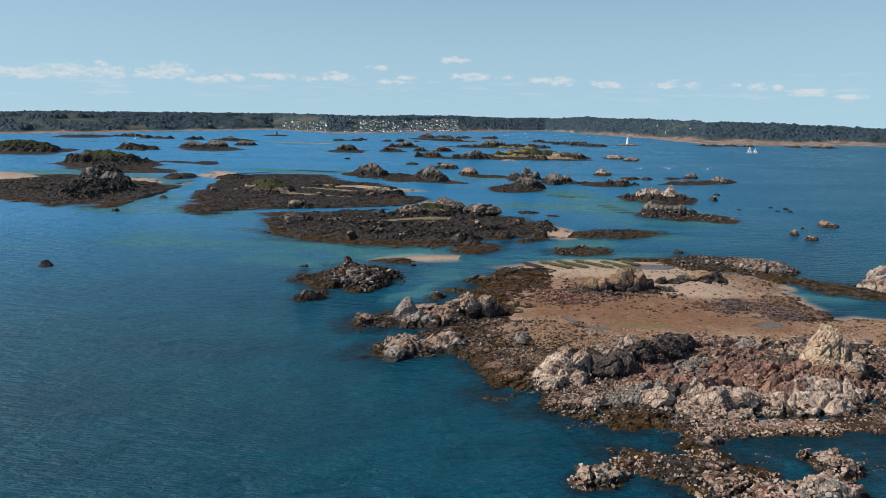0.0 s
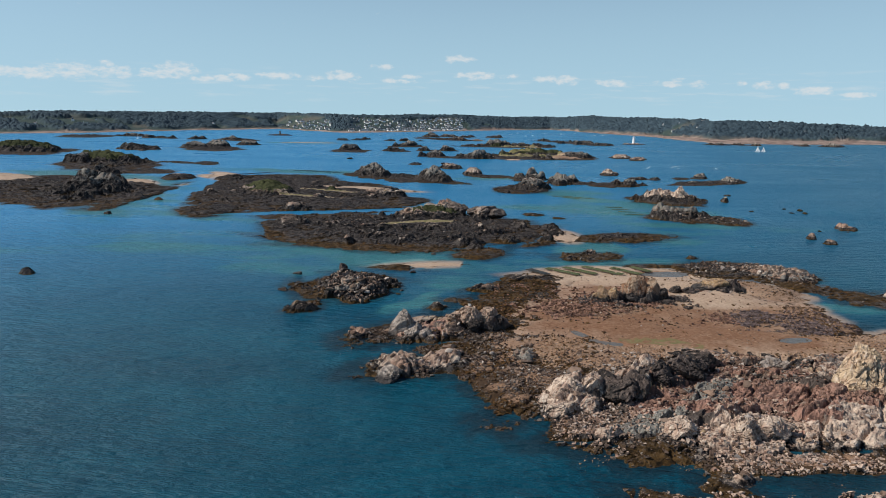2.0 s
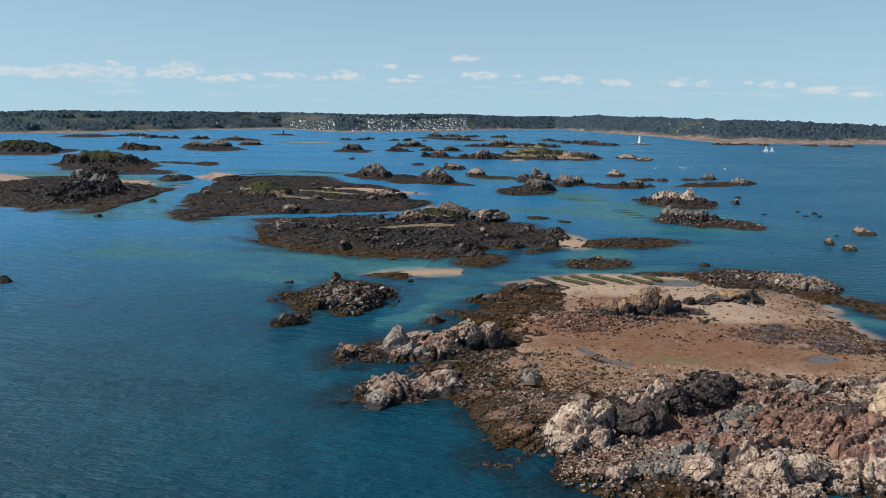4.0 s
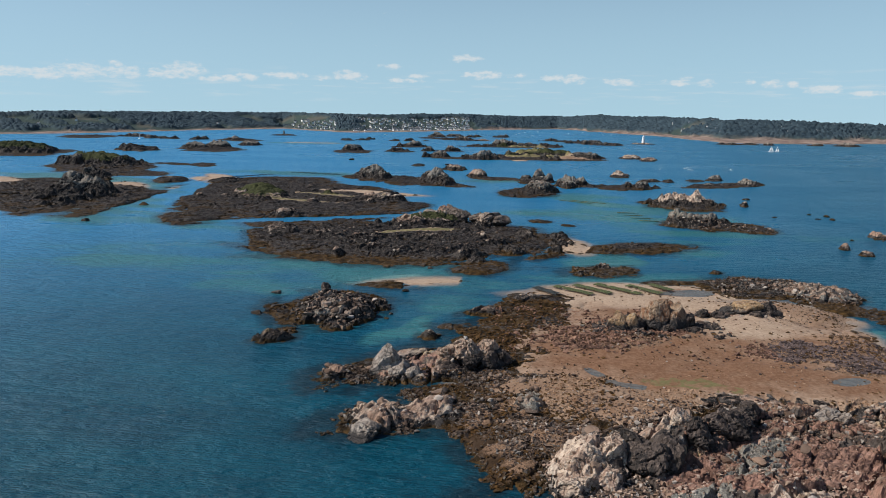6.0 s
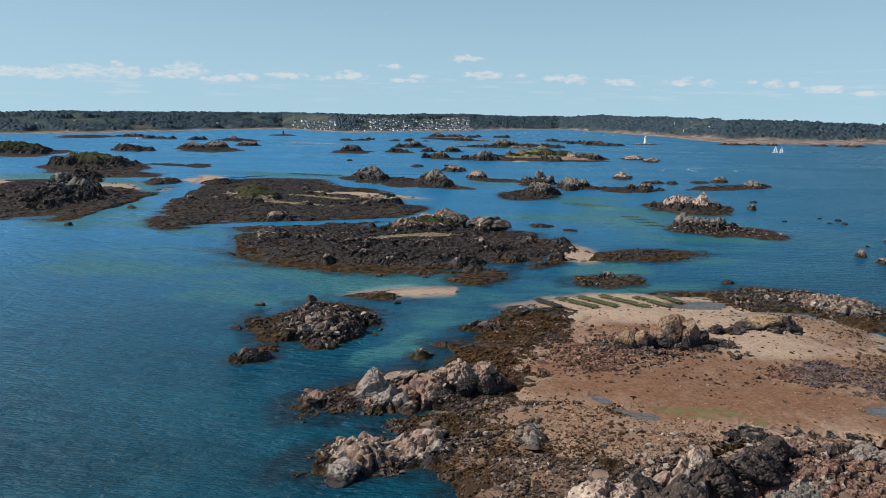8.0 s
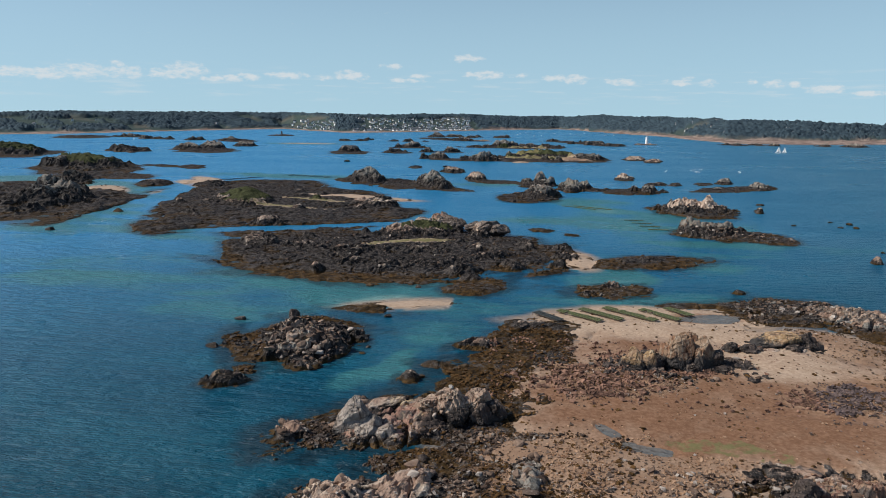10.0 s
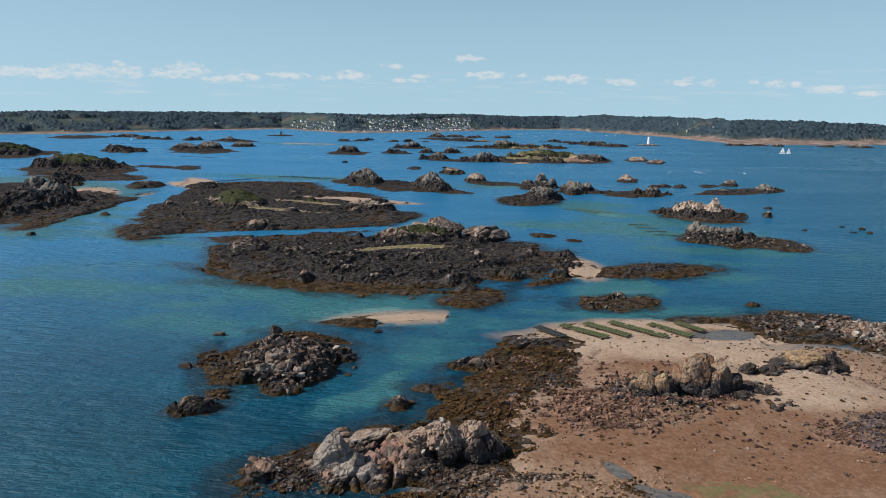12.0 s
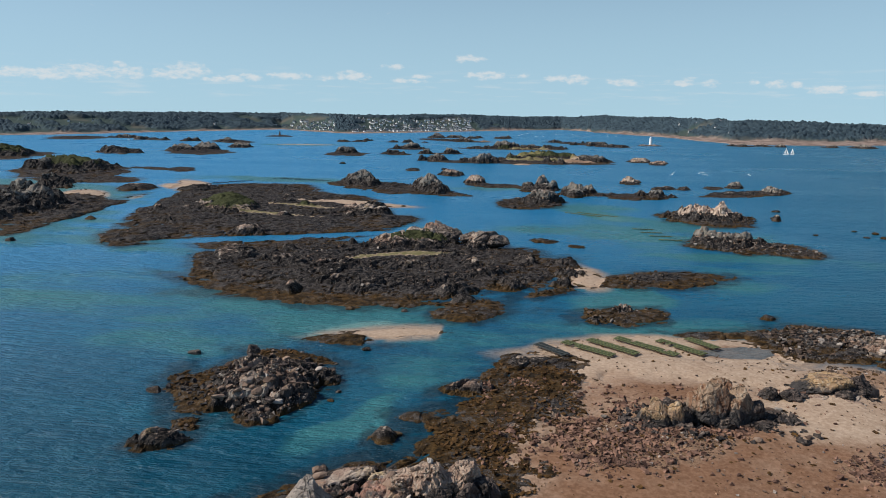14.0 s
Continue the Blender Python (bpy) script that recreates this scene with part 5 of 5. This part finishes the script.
outcrop("crag", "dark broad crag along the landward side of a ridge", BLACK, ((40.5, 150.0, 2.0, 4.0, 2.4, 4.2, 20, 0), (34.6, 147.0, 2.0, 3.4, 2.6, 4.0, 50, 5), (43.5, 154.8, 1.4, 3.0, 2.0, 3.6, 40, 0), (46.8, 159.6, 1.0, 3.0, 1.8, 2.6, 20, 0)), 680)
outcrop("boulder", "pale cream boulder on top of a dark ridge", CREAM, ((32.4, 149.4, 3.0, 2.2, 1.6, 3.6, 20, 0), (30.6, 149.0, 2.8, 1.5, 1.2, 2.4, 50, 0)), 690, "boulder", 0.5)
outcrop("crag", "grey-green rock at the edge of a gravel flat", GREY, ((60.4, 160.4, 0.8, 2.4, 1.6, 2.2, 20, 0), (63.0, 159.4, 0.8, 1.8, 1.4, 1.8, 70, 0)), 695)
outcrop("crag", "layered grey crag above a dark weedy island", DUSKY, ((-3.5, 369, 1.5, 8.0, 5.0, 6.0, 80, 0), (1.5, 366, 1.5, 5.0, 4.0, 4.6, 20, 0), (-10, 371, 1.5, 4.0, 3.0, 4.6, 20, 0)), 700)
outcrop("crag", "grey crag beside turf on a dark island", DUSKY, ((-22, 378, 2.0, 6.0, 5.0, 5.6, 10, 0), (-30, 377, 2.0, 2.0, 1.8, 4.4, 10, 0), (-17, 376, 2.0, 3.0, 2.8, 4.4, 10, 0)), 720)


# ---- tide pools ----
def pool(x, y, rx, ry, turn, seed):
    z = float(ground(0, [x], [y])[0][0]) + 0.06
    a = np.linspace(0, 2 * math.pi, 65)[:-1]
    r = 1.1 + 1.3 * fbm(np.cos(a) * 2, np.sin(a) * 2, 1.0, seed, 4)
    c, s = math.cos(radians(turn)), math.sin(radians(turn))
    u, v = np.cos(a) * r * rx * 1.2, np.sin(a) * r * ry * 1.2
    rim = np.stack([x + u * c - v * s, y + u * s + v * c, np.full(64, z)], -1)
    verts = np.vstack([rim, [[x, y, z]]])
    faces = np.array([[i, (i + 1) % 64, 64] for i in range(64)])
    n = len(verts)
    me = mesh_of("tide_pool", verts, faces, WATER, {"shallow": np.full(n, 0.0), "bed": np.zeros(n), "far": np.zeros(n), "silt": np.full(n, 0.52)})
    tagged(new("tide_pool", me), "shallow tide pool on a sandy flat", "pool", "tide pools")


pool(28.5, 172.6, 6.4, 2.5, -14, 1)
pool(23.4, 178.2, 3.4, 1.4, -55, 4)
pool(73, 178, 5, 2, 20, 2)
pool(59, 249, 10, 4, 15, 3)


# ---- oyster racks ----
def bag_mesh():
    bm = bmesh.new()
    box(bm, -0.62, -0.42, -0.09, 0.62, 0.42, 0.09)
    bmesh.ops.bevel(bm, geom=bm.edges[:], offset=0.06, segments=1, affect="EDGES")
    me = bpy.data.meshes.new("bag")
    bm.to_mesh(me)
    bm.free()
    return me


def rack(x0, y0, x1, y1, z, mat, label, wide=2, group="oyster racks"):
    """A row of mesh bags on iron trestles."""
    length = math.hypot(x1 - x0, y1 - y0)
    base = new("oyster_rack")
    base.matrix_world = pose(x0, y0, z, 0, 0, math.degrees(math.atan2(y1 - y0, x1 - x0)))
    me = bag_mesh()
    me.materials.append(mat)
    rng = np.random.default_rng(int(abs(x0 * 10)))
    n = int(length / 0.95)
    for i in range(n):
        for j in range(wide):
            if rng.uniform() < 0.06:
                continue
            b = new("bag", me)
            b.parent = base
            b.matrix_basis = pose(0.5 + i * 0.95, (j - (wide - 1) / 2) * 1.32, 0.62 + rng.uniform(-0.03, 0.05), 0, 0, 90 + rng.uniform(-5, 5))
    for j in (-0.6 * wide, 0.0, 0.6 * wide):
        bm = bmesh.new()
        box(bm, 0, j - 0.03, 0.44, length, j + 0.03, 0.50)
        part("rail", bm, IRON, base)
    leg = None
    for i in range(int(length / 3) + 1):
        for j in (-0.58 * wide, 0.58 * wide):
            if leg is None:
                bm = bmesh.new()
                box(bm, -0.03, -0.03, -0.6, 0.03, 0.03, 0.46)
                leg = part("leg", bm, IRON, base)
                leg.matrix_basis = pose(0.1, j, 0)
            else:
                more = new("leg", leg.data)
                more.parent = base
                more.matrix_basis = pose(0.1 + i * 3 * 0.98, j, 0)
    return tagged(base, label, "oyster rack", group)


LABEL_RACK = "green weed-grown oyster bags on low iron trestles"
rack(13.6, 248.1, 20.1, 240.6, 0.15, DARKBAG, "dark wet oyster bags on low iron trestles")
for x0, y0, x1, y1 in ((19.8, 250.1, 30.2, 241.8), (26.0, 252.6, 36.0, 243.3), (32.7, 254.7, 44.7, 243.7), (42.5, 254.2, 51.0, 244.8), (49.7, 256.4, 55.0, 249.6)):
    rack(x0, y0, x1, y1, 0.2, MESHBAG, LABEL_RACK)


def far_rack(x0, y0, x1, y1, mat=DARKBAG):
    """A rack far out: one long bed of bags on two rails."""
    length = math.hypot(x1 - x0, y1 - y0)
    base = new("oyster_rack")
    base.matrix_world = pose(x0, y0, 0, 0, 0, math.degrees(math.atan2(y1 - y0, x1 - x0)))
    bm = bmesh.new()
    for i in range(int(length / 2.5)):
        box(bm, i * 2.5, -0.7, 0.05, i * 2.5 + 2.2, 0.7, 0.25)
    part("bags", bm, mat, base)
    bm = bmesh.new()
    box(bm, 0, -0.1, -0.3, length, 0.1, 0.04)
    part("rail", bm, IRON, base)
    tagged(base, "distant row of oyster bags just above the water", "oyster rack", "far oyster racks")


for i in range(9):
    far_rack(-246 + 4.2 * i, 572 + 6.0 * i, -232 + 4.2 * i, 576 + 6.0 * i)
for i in range(7):
    far_rack(-192 + 7.0 * i, 646 - 2.4 * i, -182 + 7.0 * i, 656 - 2.4 * i)
far_rack(38, 478, 58, 464, MESHBAG)
far_rack(45, 480, 66, 465, MESHBAG)
for i in range(4):
    far_rack(66 + 2.2 * i, 426 - 9.5 * i, 78 + 2.2 * i, 425 - 9.5 * i, MESHBAG)


# ---- the mainland ----
# Shore of the mainland, and the height of the ridge behind it: x, y, height.
COASTLINE = (
    (-1640, 1240, 32), (-1322, 1463, 34), (-1207, 1575, 37), (-1076, 1703, 40), (-1015, 2025, 45), (-842, 2548, 47), (-525, 2150, 47), (-446, 2117, 46), (-201, 2523, 46),
    (14, 2884, 44), (230, 3162, 43), (339, 2646, 48), (453, 2051, 42), (499, 1606, 38), (678, 1607, 33), (847, 1668, 28), (1074, 1686, 20), (1400, 1720, 18),
)


def coast_at(u, d):
    """The place on the mainland u along its shore and d metres behind it."""
    p = np.array(COASTLINE, dtype=float)
    i = np.arange(len(p))
    x, y, h = (np.interp(u, i, p[:, k]) for k in range(3))
    x, y = x + 40 * fbm(x, y, 160, 3, 3), y + 40 * fbm(x, y, 160, 4, 3)
    far = np.hypot(x - 4, y - 52)
    k = (far + d) / far
    x, y = 4 + (x - 4) * k, 52 + (y - 52) * k
    out = 170 * smooth(11.2, 12.4, u) + 60 * smooth(4.2, 5.0, u) * smooth(8.6, 7.6, u)
    hill = h * smooth(60 + out, 480 + 0.3 * out, d) * (1 + 0.12 * fbm(x, y, 380, 8, 3)) + 2.5 * smooth(-10, 60, d) - 3.5 * smooth(0, -40, d)
    hill = hill * (1 - 0.35 * smooth(500, 950, d))
    patch = fbm(x, y, 170, 12, 3) + 0.25 * fbm(x, y, 40, 15, 2)
    village = np.maximum(smooth(6.9, 7.2, u) * smooth(8.5, 8.1, u), smooth(5.1, 5.35, u) * smooth(6.2, 5.9, u)) * smooth(60, 110, d) * smooth(470, 380, d)
    wood = smooth(-0.42, -0.26, patch - 0.62 * village + 0.12 * smooth(300, 480, d)) * smooth(45 + out, 95 + out, d + 60 * fbm(x, y, 60, 17, 2))
    top, edge = cells(x, y, 13, 21)
    t2, e2 = cells(x, y, 5, 23)
    crown = wood * (6.0 + 5.5 * top + 2.5 * t2 + 5.0 * smooth(0.0, 0.55, edge) + 6 * fbm(x, y, 70, 29, 3))
    return x, y, hill, crown, wood, village


def mainland():
    u, d = np.linspace(0, len(COASTLINE) - 1, 1150), np.concatenate([np.linspace(-60, 520, 95), np.linspace(535, 1000, 22)])
    gu, gd = np.meshgrid(u, d)
    x, y, hill, crown, wood, village = coast_at(gu, gd)
    strand = smooth(95, 40, gd - 170 * smooth(11.2, 12.4, gu) + 70 * fbm(x, y, 90, 31, 3))
    z = hill + crown + (1 - smooth(0, 1, wood)) * 1.5 * fbm(x, y, 25, 33, 3) * smooth(-10, 40, gd)
    field = smooth(-0.1, 0.1, fbm(x, y, 120, 37, 2))
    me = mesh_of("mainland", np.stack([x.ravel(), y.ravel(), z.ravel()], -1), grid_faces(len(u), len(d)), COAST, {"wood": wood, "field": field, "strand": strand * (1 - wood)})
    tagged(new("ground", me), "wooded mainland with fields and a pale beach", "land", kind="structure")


mainland()


def house(w, l, h, roof_h):
    base = new("house")
    bm = bmesh.new()
    box(bm, -l / 2, -w / 2, -2, l / 2, w / 2, h)
    part("wall", bm, PLASTER, base)
    bm = bmesh.new()
    e = 0.4
    pts = [bm.verts.new(p) for p in ((-l / 2 - e, -w / 2 - e, h), (l / 2 + e, -w / 2 - e, h), (l / 2 + e, w / 2 + e, h), (-l / 2 - e, w / 2 + e, h), (-l / 2 - e, 0, h + roof_h), (l / 2 + e, 0, h + roof_h))]
    for f in ((0, 1, 5, 4), (2, 3, 4, 5), (0, 4, 3), (1, 2, 5), (3, 2, 1, 0)):
        bm.faces.new([pts[i] for i in f])
    part("roof", bm, SLATE, base)
    bm = bmesh.new()
    box(bm, l / 2 - 1.2, -0.5, h + roof_h * 0.5, l / 2 - 0.2, 0.5, h + roof_h + 1.2)
    part("chimney", bm, PLASTER, base)
    return tagged(base, "white house with a slate gable roof", "house", "houses of the village")


def village():
    rng = np.random.default_rng(5)
    kinds = [house(6.5, 9, 4.4, 3.4), house(6.5, 12, 4.8, 3.4), house(6, 7.5, 3.4, 3.0)]
    n, taken = 0, []
    for lo, hi, d0, d1, count in ((6.95, 8.3, 60, 400, 380), (5.15, 6.1, 110, 330, 90), (1.0, 4.5, 200, 360, 40), (11.4, 16.2, 310, 520, 60)):
        for _ in range(count):
            u, d = np.array([rng.uniform(lo, hi)]), np.array([rng.uniform(d0, d1)])
            x, y, hill, crown, wood, v = coast_at(u, d)
            if any(math.hypot(x[0] - a, y[0] - b) < (13 if count > 45 and lo < 9 else 60) for a, b in taken):
                continue
            taken.append((x[0], y[0]))
            lift = hill[0] + 0.2 * crown[0]
            m = pose(x[0], y[0], lift, 0, 0, rng.choice((0, 90)) + rng.normal(20, 14))
            pick = kinds[int(rng.integers(3))]
            if n < 3:
                kinds[n].matrix_world = m
            else:
                copy_thing(pick, m)
            n += 1


village()


# ---- boats and marks ----
def sailboat(x, y, tall, turn):
    base = new("sailing_boat")
    base.matrix_world = pose(x, y, 0, 0, 0, turn)
    k = tall / 10.0
    bm = bmesh.new()
    rings = []
    for px, half, keel, deck in ((-3.6, 0.9, -0.1, 0.8), (-1.5, 1.35, -0.35, 0.75), (1.2, 1.2, -0.35, 0.85), (3.0, 0.6, -0.2, 1.0), (4.0, 0.05, 0.3, 1.15)):
        rings.append([bm.verts.new((px * k, yy * k, zz * k)) for yy, zz in ((-half, deck), (-half * 0.7, keel), (half * 0.7, keel), (half, deck))])
    for a, b in zip(rings, rings[1:]):
        for j in range(4):
            bm.faces.new((a[j], a[(j + 1) % 4], b[(j + 1) % 4], b[j]))
    bm.faces.new(rings[0])
    bm.faces.new(rings[-1])
    part("hull", bm, WHITE, base)
    bm = bmesh.new()
    bmesh.ops.create_cone(bm, cap_ends=True, segments=8, radius1=0.09 * k, radius2=0.05 * k, depth=9.6 * k, matrix=Matrix.Translation((0.4 * k, 0, 5.6 * k)))
    part("mast", bm, IRON, base)
    for name, pts, bow in (("mainsail", ((0.3, 1.6), (-3.3, 1.7), (0.3, 10.0)), 0.45), ("jib", ((3.9, 1.3), (0.8, 1.5), (0.6, 8.8)), 0.35)):
        bm = bmesh.new()
        rows, n = [], 6
        for i in range(n + 1):
            row = []
            for j in range(n + 1 - i):
                a, b = i / n, j / n
                c = 1 - a - b
                px = (pts[0][0] * c + pts[1][0] * b + pts[2][0] * a) * k
                pz = (pts[0][1] * c + pts[1][1] * b + pts[2][1] * a) * k
                row.append(bm.verts.new((px, (bow * 4 * b * (1 - b) + 0.5 * b) * k, pz)))
            rows.append(row)
        for i in range(n):
            for j in range(n - i):
                bm.faces.new((rows[i][j], rows[i][j + 1], rows[i + 1][j]))
                if j < n - i - 1:
                    bm.faces.new((rows[i][j + 1], rows[i + 1][j + 1], rows[i + 1][j]))
        bmesh.ops.solidify(bm, geom=bm.faces[:], thickness=0.04)
        part(name, bm, SAIL, base)
    tagged(base, "white sailing boat under full sail on blue water", "boat", "sailing boats")


sailboat(432, 1199, 11.0, -42)
sailboat(444, 1206, 9.5, -50)
sailboat(-752, 1386, 13.0, -45)


def launch(x, y, turn, k=1.0):
    base = new("motor_boat")
    base.matrix_world = pose(x, y, 0, 0, 0, turn)
    bm = bmesh.new()
    bmesh.ops.create_cube(bm, size=1, matrix=Matrix.LocRotScale((0, 0, 0.4 * k), None, (7 * k, 2.4 * k, 1.2 * k)))
    for v in bm.verts:
        if v.co.x > 0:
            v.co.y *= 0.25
        if v.co.z < 0:
            v.co.x *= 0.85
    part("hull", bm, WHITE, base)
    bm = bmesh.new()
    box(bm, -1.6 * k, -0.9 * k, 1.0 * k, 0.8 * k, 0.9 * k, 2.1 * k)
    bmesh.ops.bevel(bm, geom=bm.edges[:], offset=0.25 * k, segments=2, affect="EDGES")
    part("cabin", bm, WHITE, base)
    tagged(base, "small white motor boat at its mooring", "boat", "moored boats")


for x, y, turn in ((292, 2153, 20), (318, 2160, 50), (75, 1988, 10), (96, 2020, 80), (40, 2210, 30), (150, 2300, 10), (200, 2280, 60), (260, 2420, 0), (110, 2480, 30), (-330, 1900, 20), (30, 2100, 70), (60, 2330, 40)):
    launch(x, y, turn, 1.1)


def tower(x, y, z, tall, r0, r1, mat, label, kind):
    base = new(kind)
    base.location = (x, y, z)
    bm = bmesh.new()
    bmesh.ops.create_cone(bm, cap_ends=True, segments=20, radius1=r0, radius2=r1, depth=tall, matrix=Matrix.Translation((0, 0, tall / 2)))
    part("shaft", bm, mat, base)
    bm = bmesh.new()
    bmesh.ops.create_cone(bm, cap_ends=True, segments=20, radius1=r1 * 1.25, radius2=r1 * 1.25, depth=tall * 0.04, matrix=Matrix.Translation((0, 0, tall * 1.0)))
    part("gallery", bm, mat, base)
    bm = bmesh.new()
    bmesh.ops.create_cone(bm, cap_ends=True, segments=12, radius1=r1 * 0.55, radius2=r1 * 0.4, depth=tall * 0.16, matrix=Matrix.Translation((0, 0, tall * 1.09)))
    part("lantern", bm, mat, base)
    tagged(base, label, "tower")


tower(279, 1465, 1.0, 14.0, 3.4, 2.6, WHITE, "white tapered beacon tower on a sea rock", "beacon_tower")
tower(-563, 1737, 2.0, 9.0, 2.2, 1.6, IRON, "dark stone beacon on a small rock", "beacon")


def wake(points, wide, seed):
    """A curved line of foam on the water."""
    p = np.array(points, dtype=float)
    t = np.linspace(0, len(p) - 1, 60)
    x, y = np.interp(t, np.arange(len(p)), p[:, 0]), np.interp(t, np.arange(len(p)), p[:, 1])
    x, y = x + 2.5 * fbm(t * 3, t, 4.0, seed, 3), y + 2.5 * fbm(t, t * 3, 4.0, seed + 5, 3)
    x, y = (np.convolve(np.pad(q, 7, "edge"), np.ones(15) / 15, "valid") for q in (x, y))
    dx, dy = np.gradient(x), np.gradient(y)
    n = np.hypot(dx, dy) + 1e-6
    w = wide * (0.15 + np.abs(fbm(t * 2, t * 0 + seed, 1.0, seed + 9, 3))) * np.sin(np.linspace(0.05, math.pi - 0.05, 60))
    a = np.stack([x - dy / n * w, y + dx / n * w, np.full(60, 0.012)], -1)
    b = np.stack([x + dy / n * w, y - dx / n * w, np.full(60, 0.012)], -1)
    faces = np.array([[i, i + 1, 61 + i, 60 + i] for i in range(59)])
    me = mesh_of("foam", np.vstack([a, b]), faces, FOAM)
    tagged(new("foam", me), "thin curved line of white foam on the water", "foam", "lines of foam")


wake(((150, 762), (160, 760), (164, 772), (172, 800)), 1.3, 1)
wake(((186, 764), (196, 762), (195, 775), (190, 790), (204, 806), (220, 812)), 1.6, 2)
wake(((228, 768), (234, 764), (238, 785), (250, 800)), 1.3, 3)
wake(((120, 800), (128, 782), (140, 778)), 1.1, 4)


# ---- single rocks in the water ----
def sea_rock(x, y, size, seed):
    v, f = angular(seed, 3, 14, 0.7)
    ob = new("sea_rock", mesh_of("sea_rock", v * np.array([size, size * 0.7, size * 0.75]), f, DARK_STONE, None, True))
    ob.location = (x, y, 0.1)
    tagged(ob, "small dark rock awash in the sea", "rock", "rocks awash")


for i, (x, y, size) in enumerate(((-21.5, 272, 1.2), (-62.8, 233.2, 1.8), (148.4, 419.7, 1.3), (169.2, 416.6, 1.5), (176.4, 415.6, 1.8), (-60.9, 212.4, 1.6), (-25.6, 216, 0.7), (-36.7, 272.1, 1.6),
                                  (171.6, 434.2, 1.4), (178.5, 427.3, 2.0), (-199.9, 352.8, 2.6), (-203, 412.6, 3.0), (-25.2, 240.3, 1.4), (-11.3, 199.9, 1.0), (155.6, 351.7, 1.2), (-58.9, 773.7, 4.0),
                                  (-180, 834.7, 4.0), (160.2, 501.4, 2.4), (149.2, 472.9, 2.2), (-26, 212, 0.8), (61, 212, 0.6))):
    sea_rock(x, y, size, 800 + i)
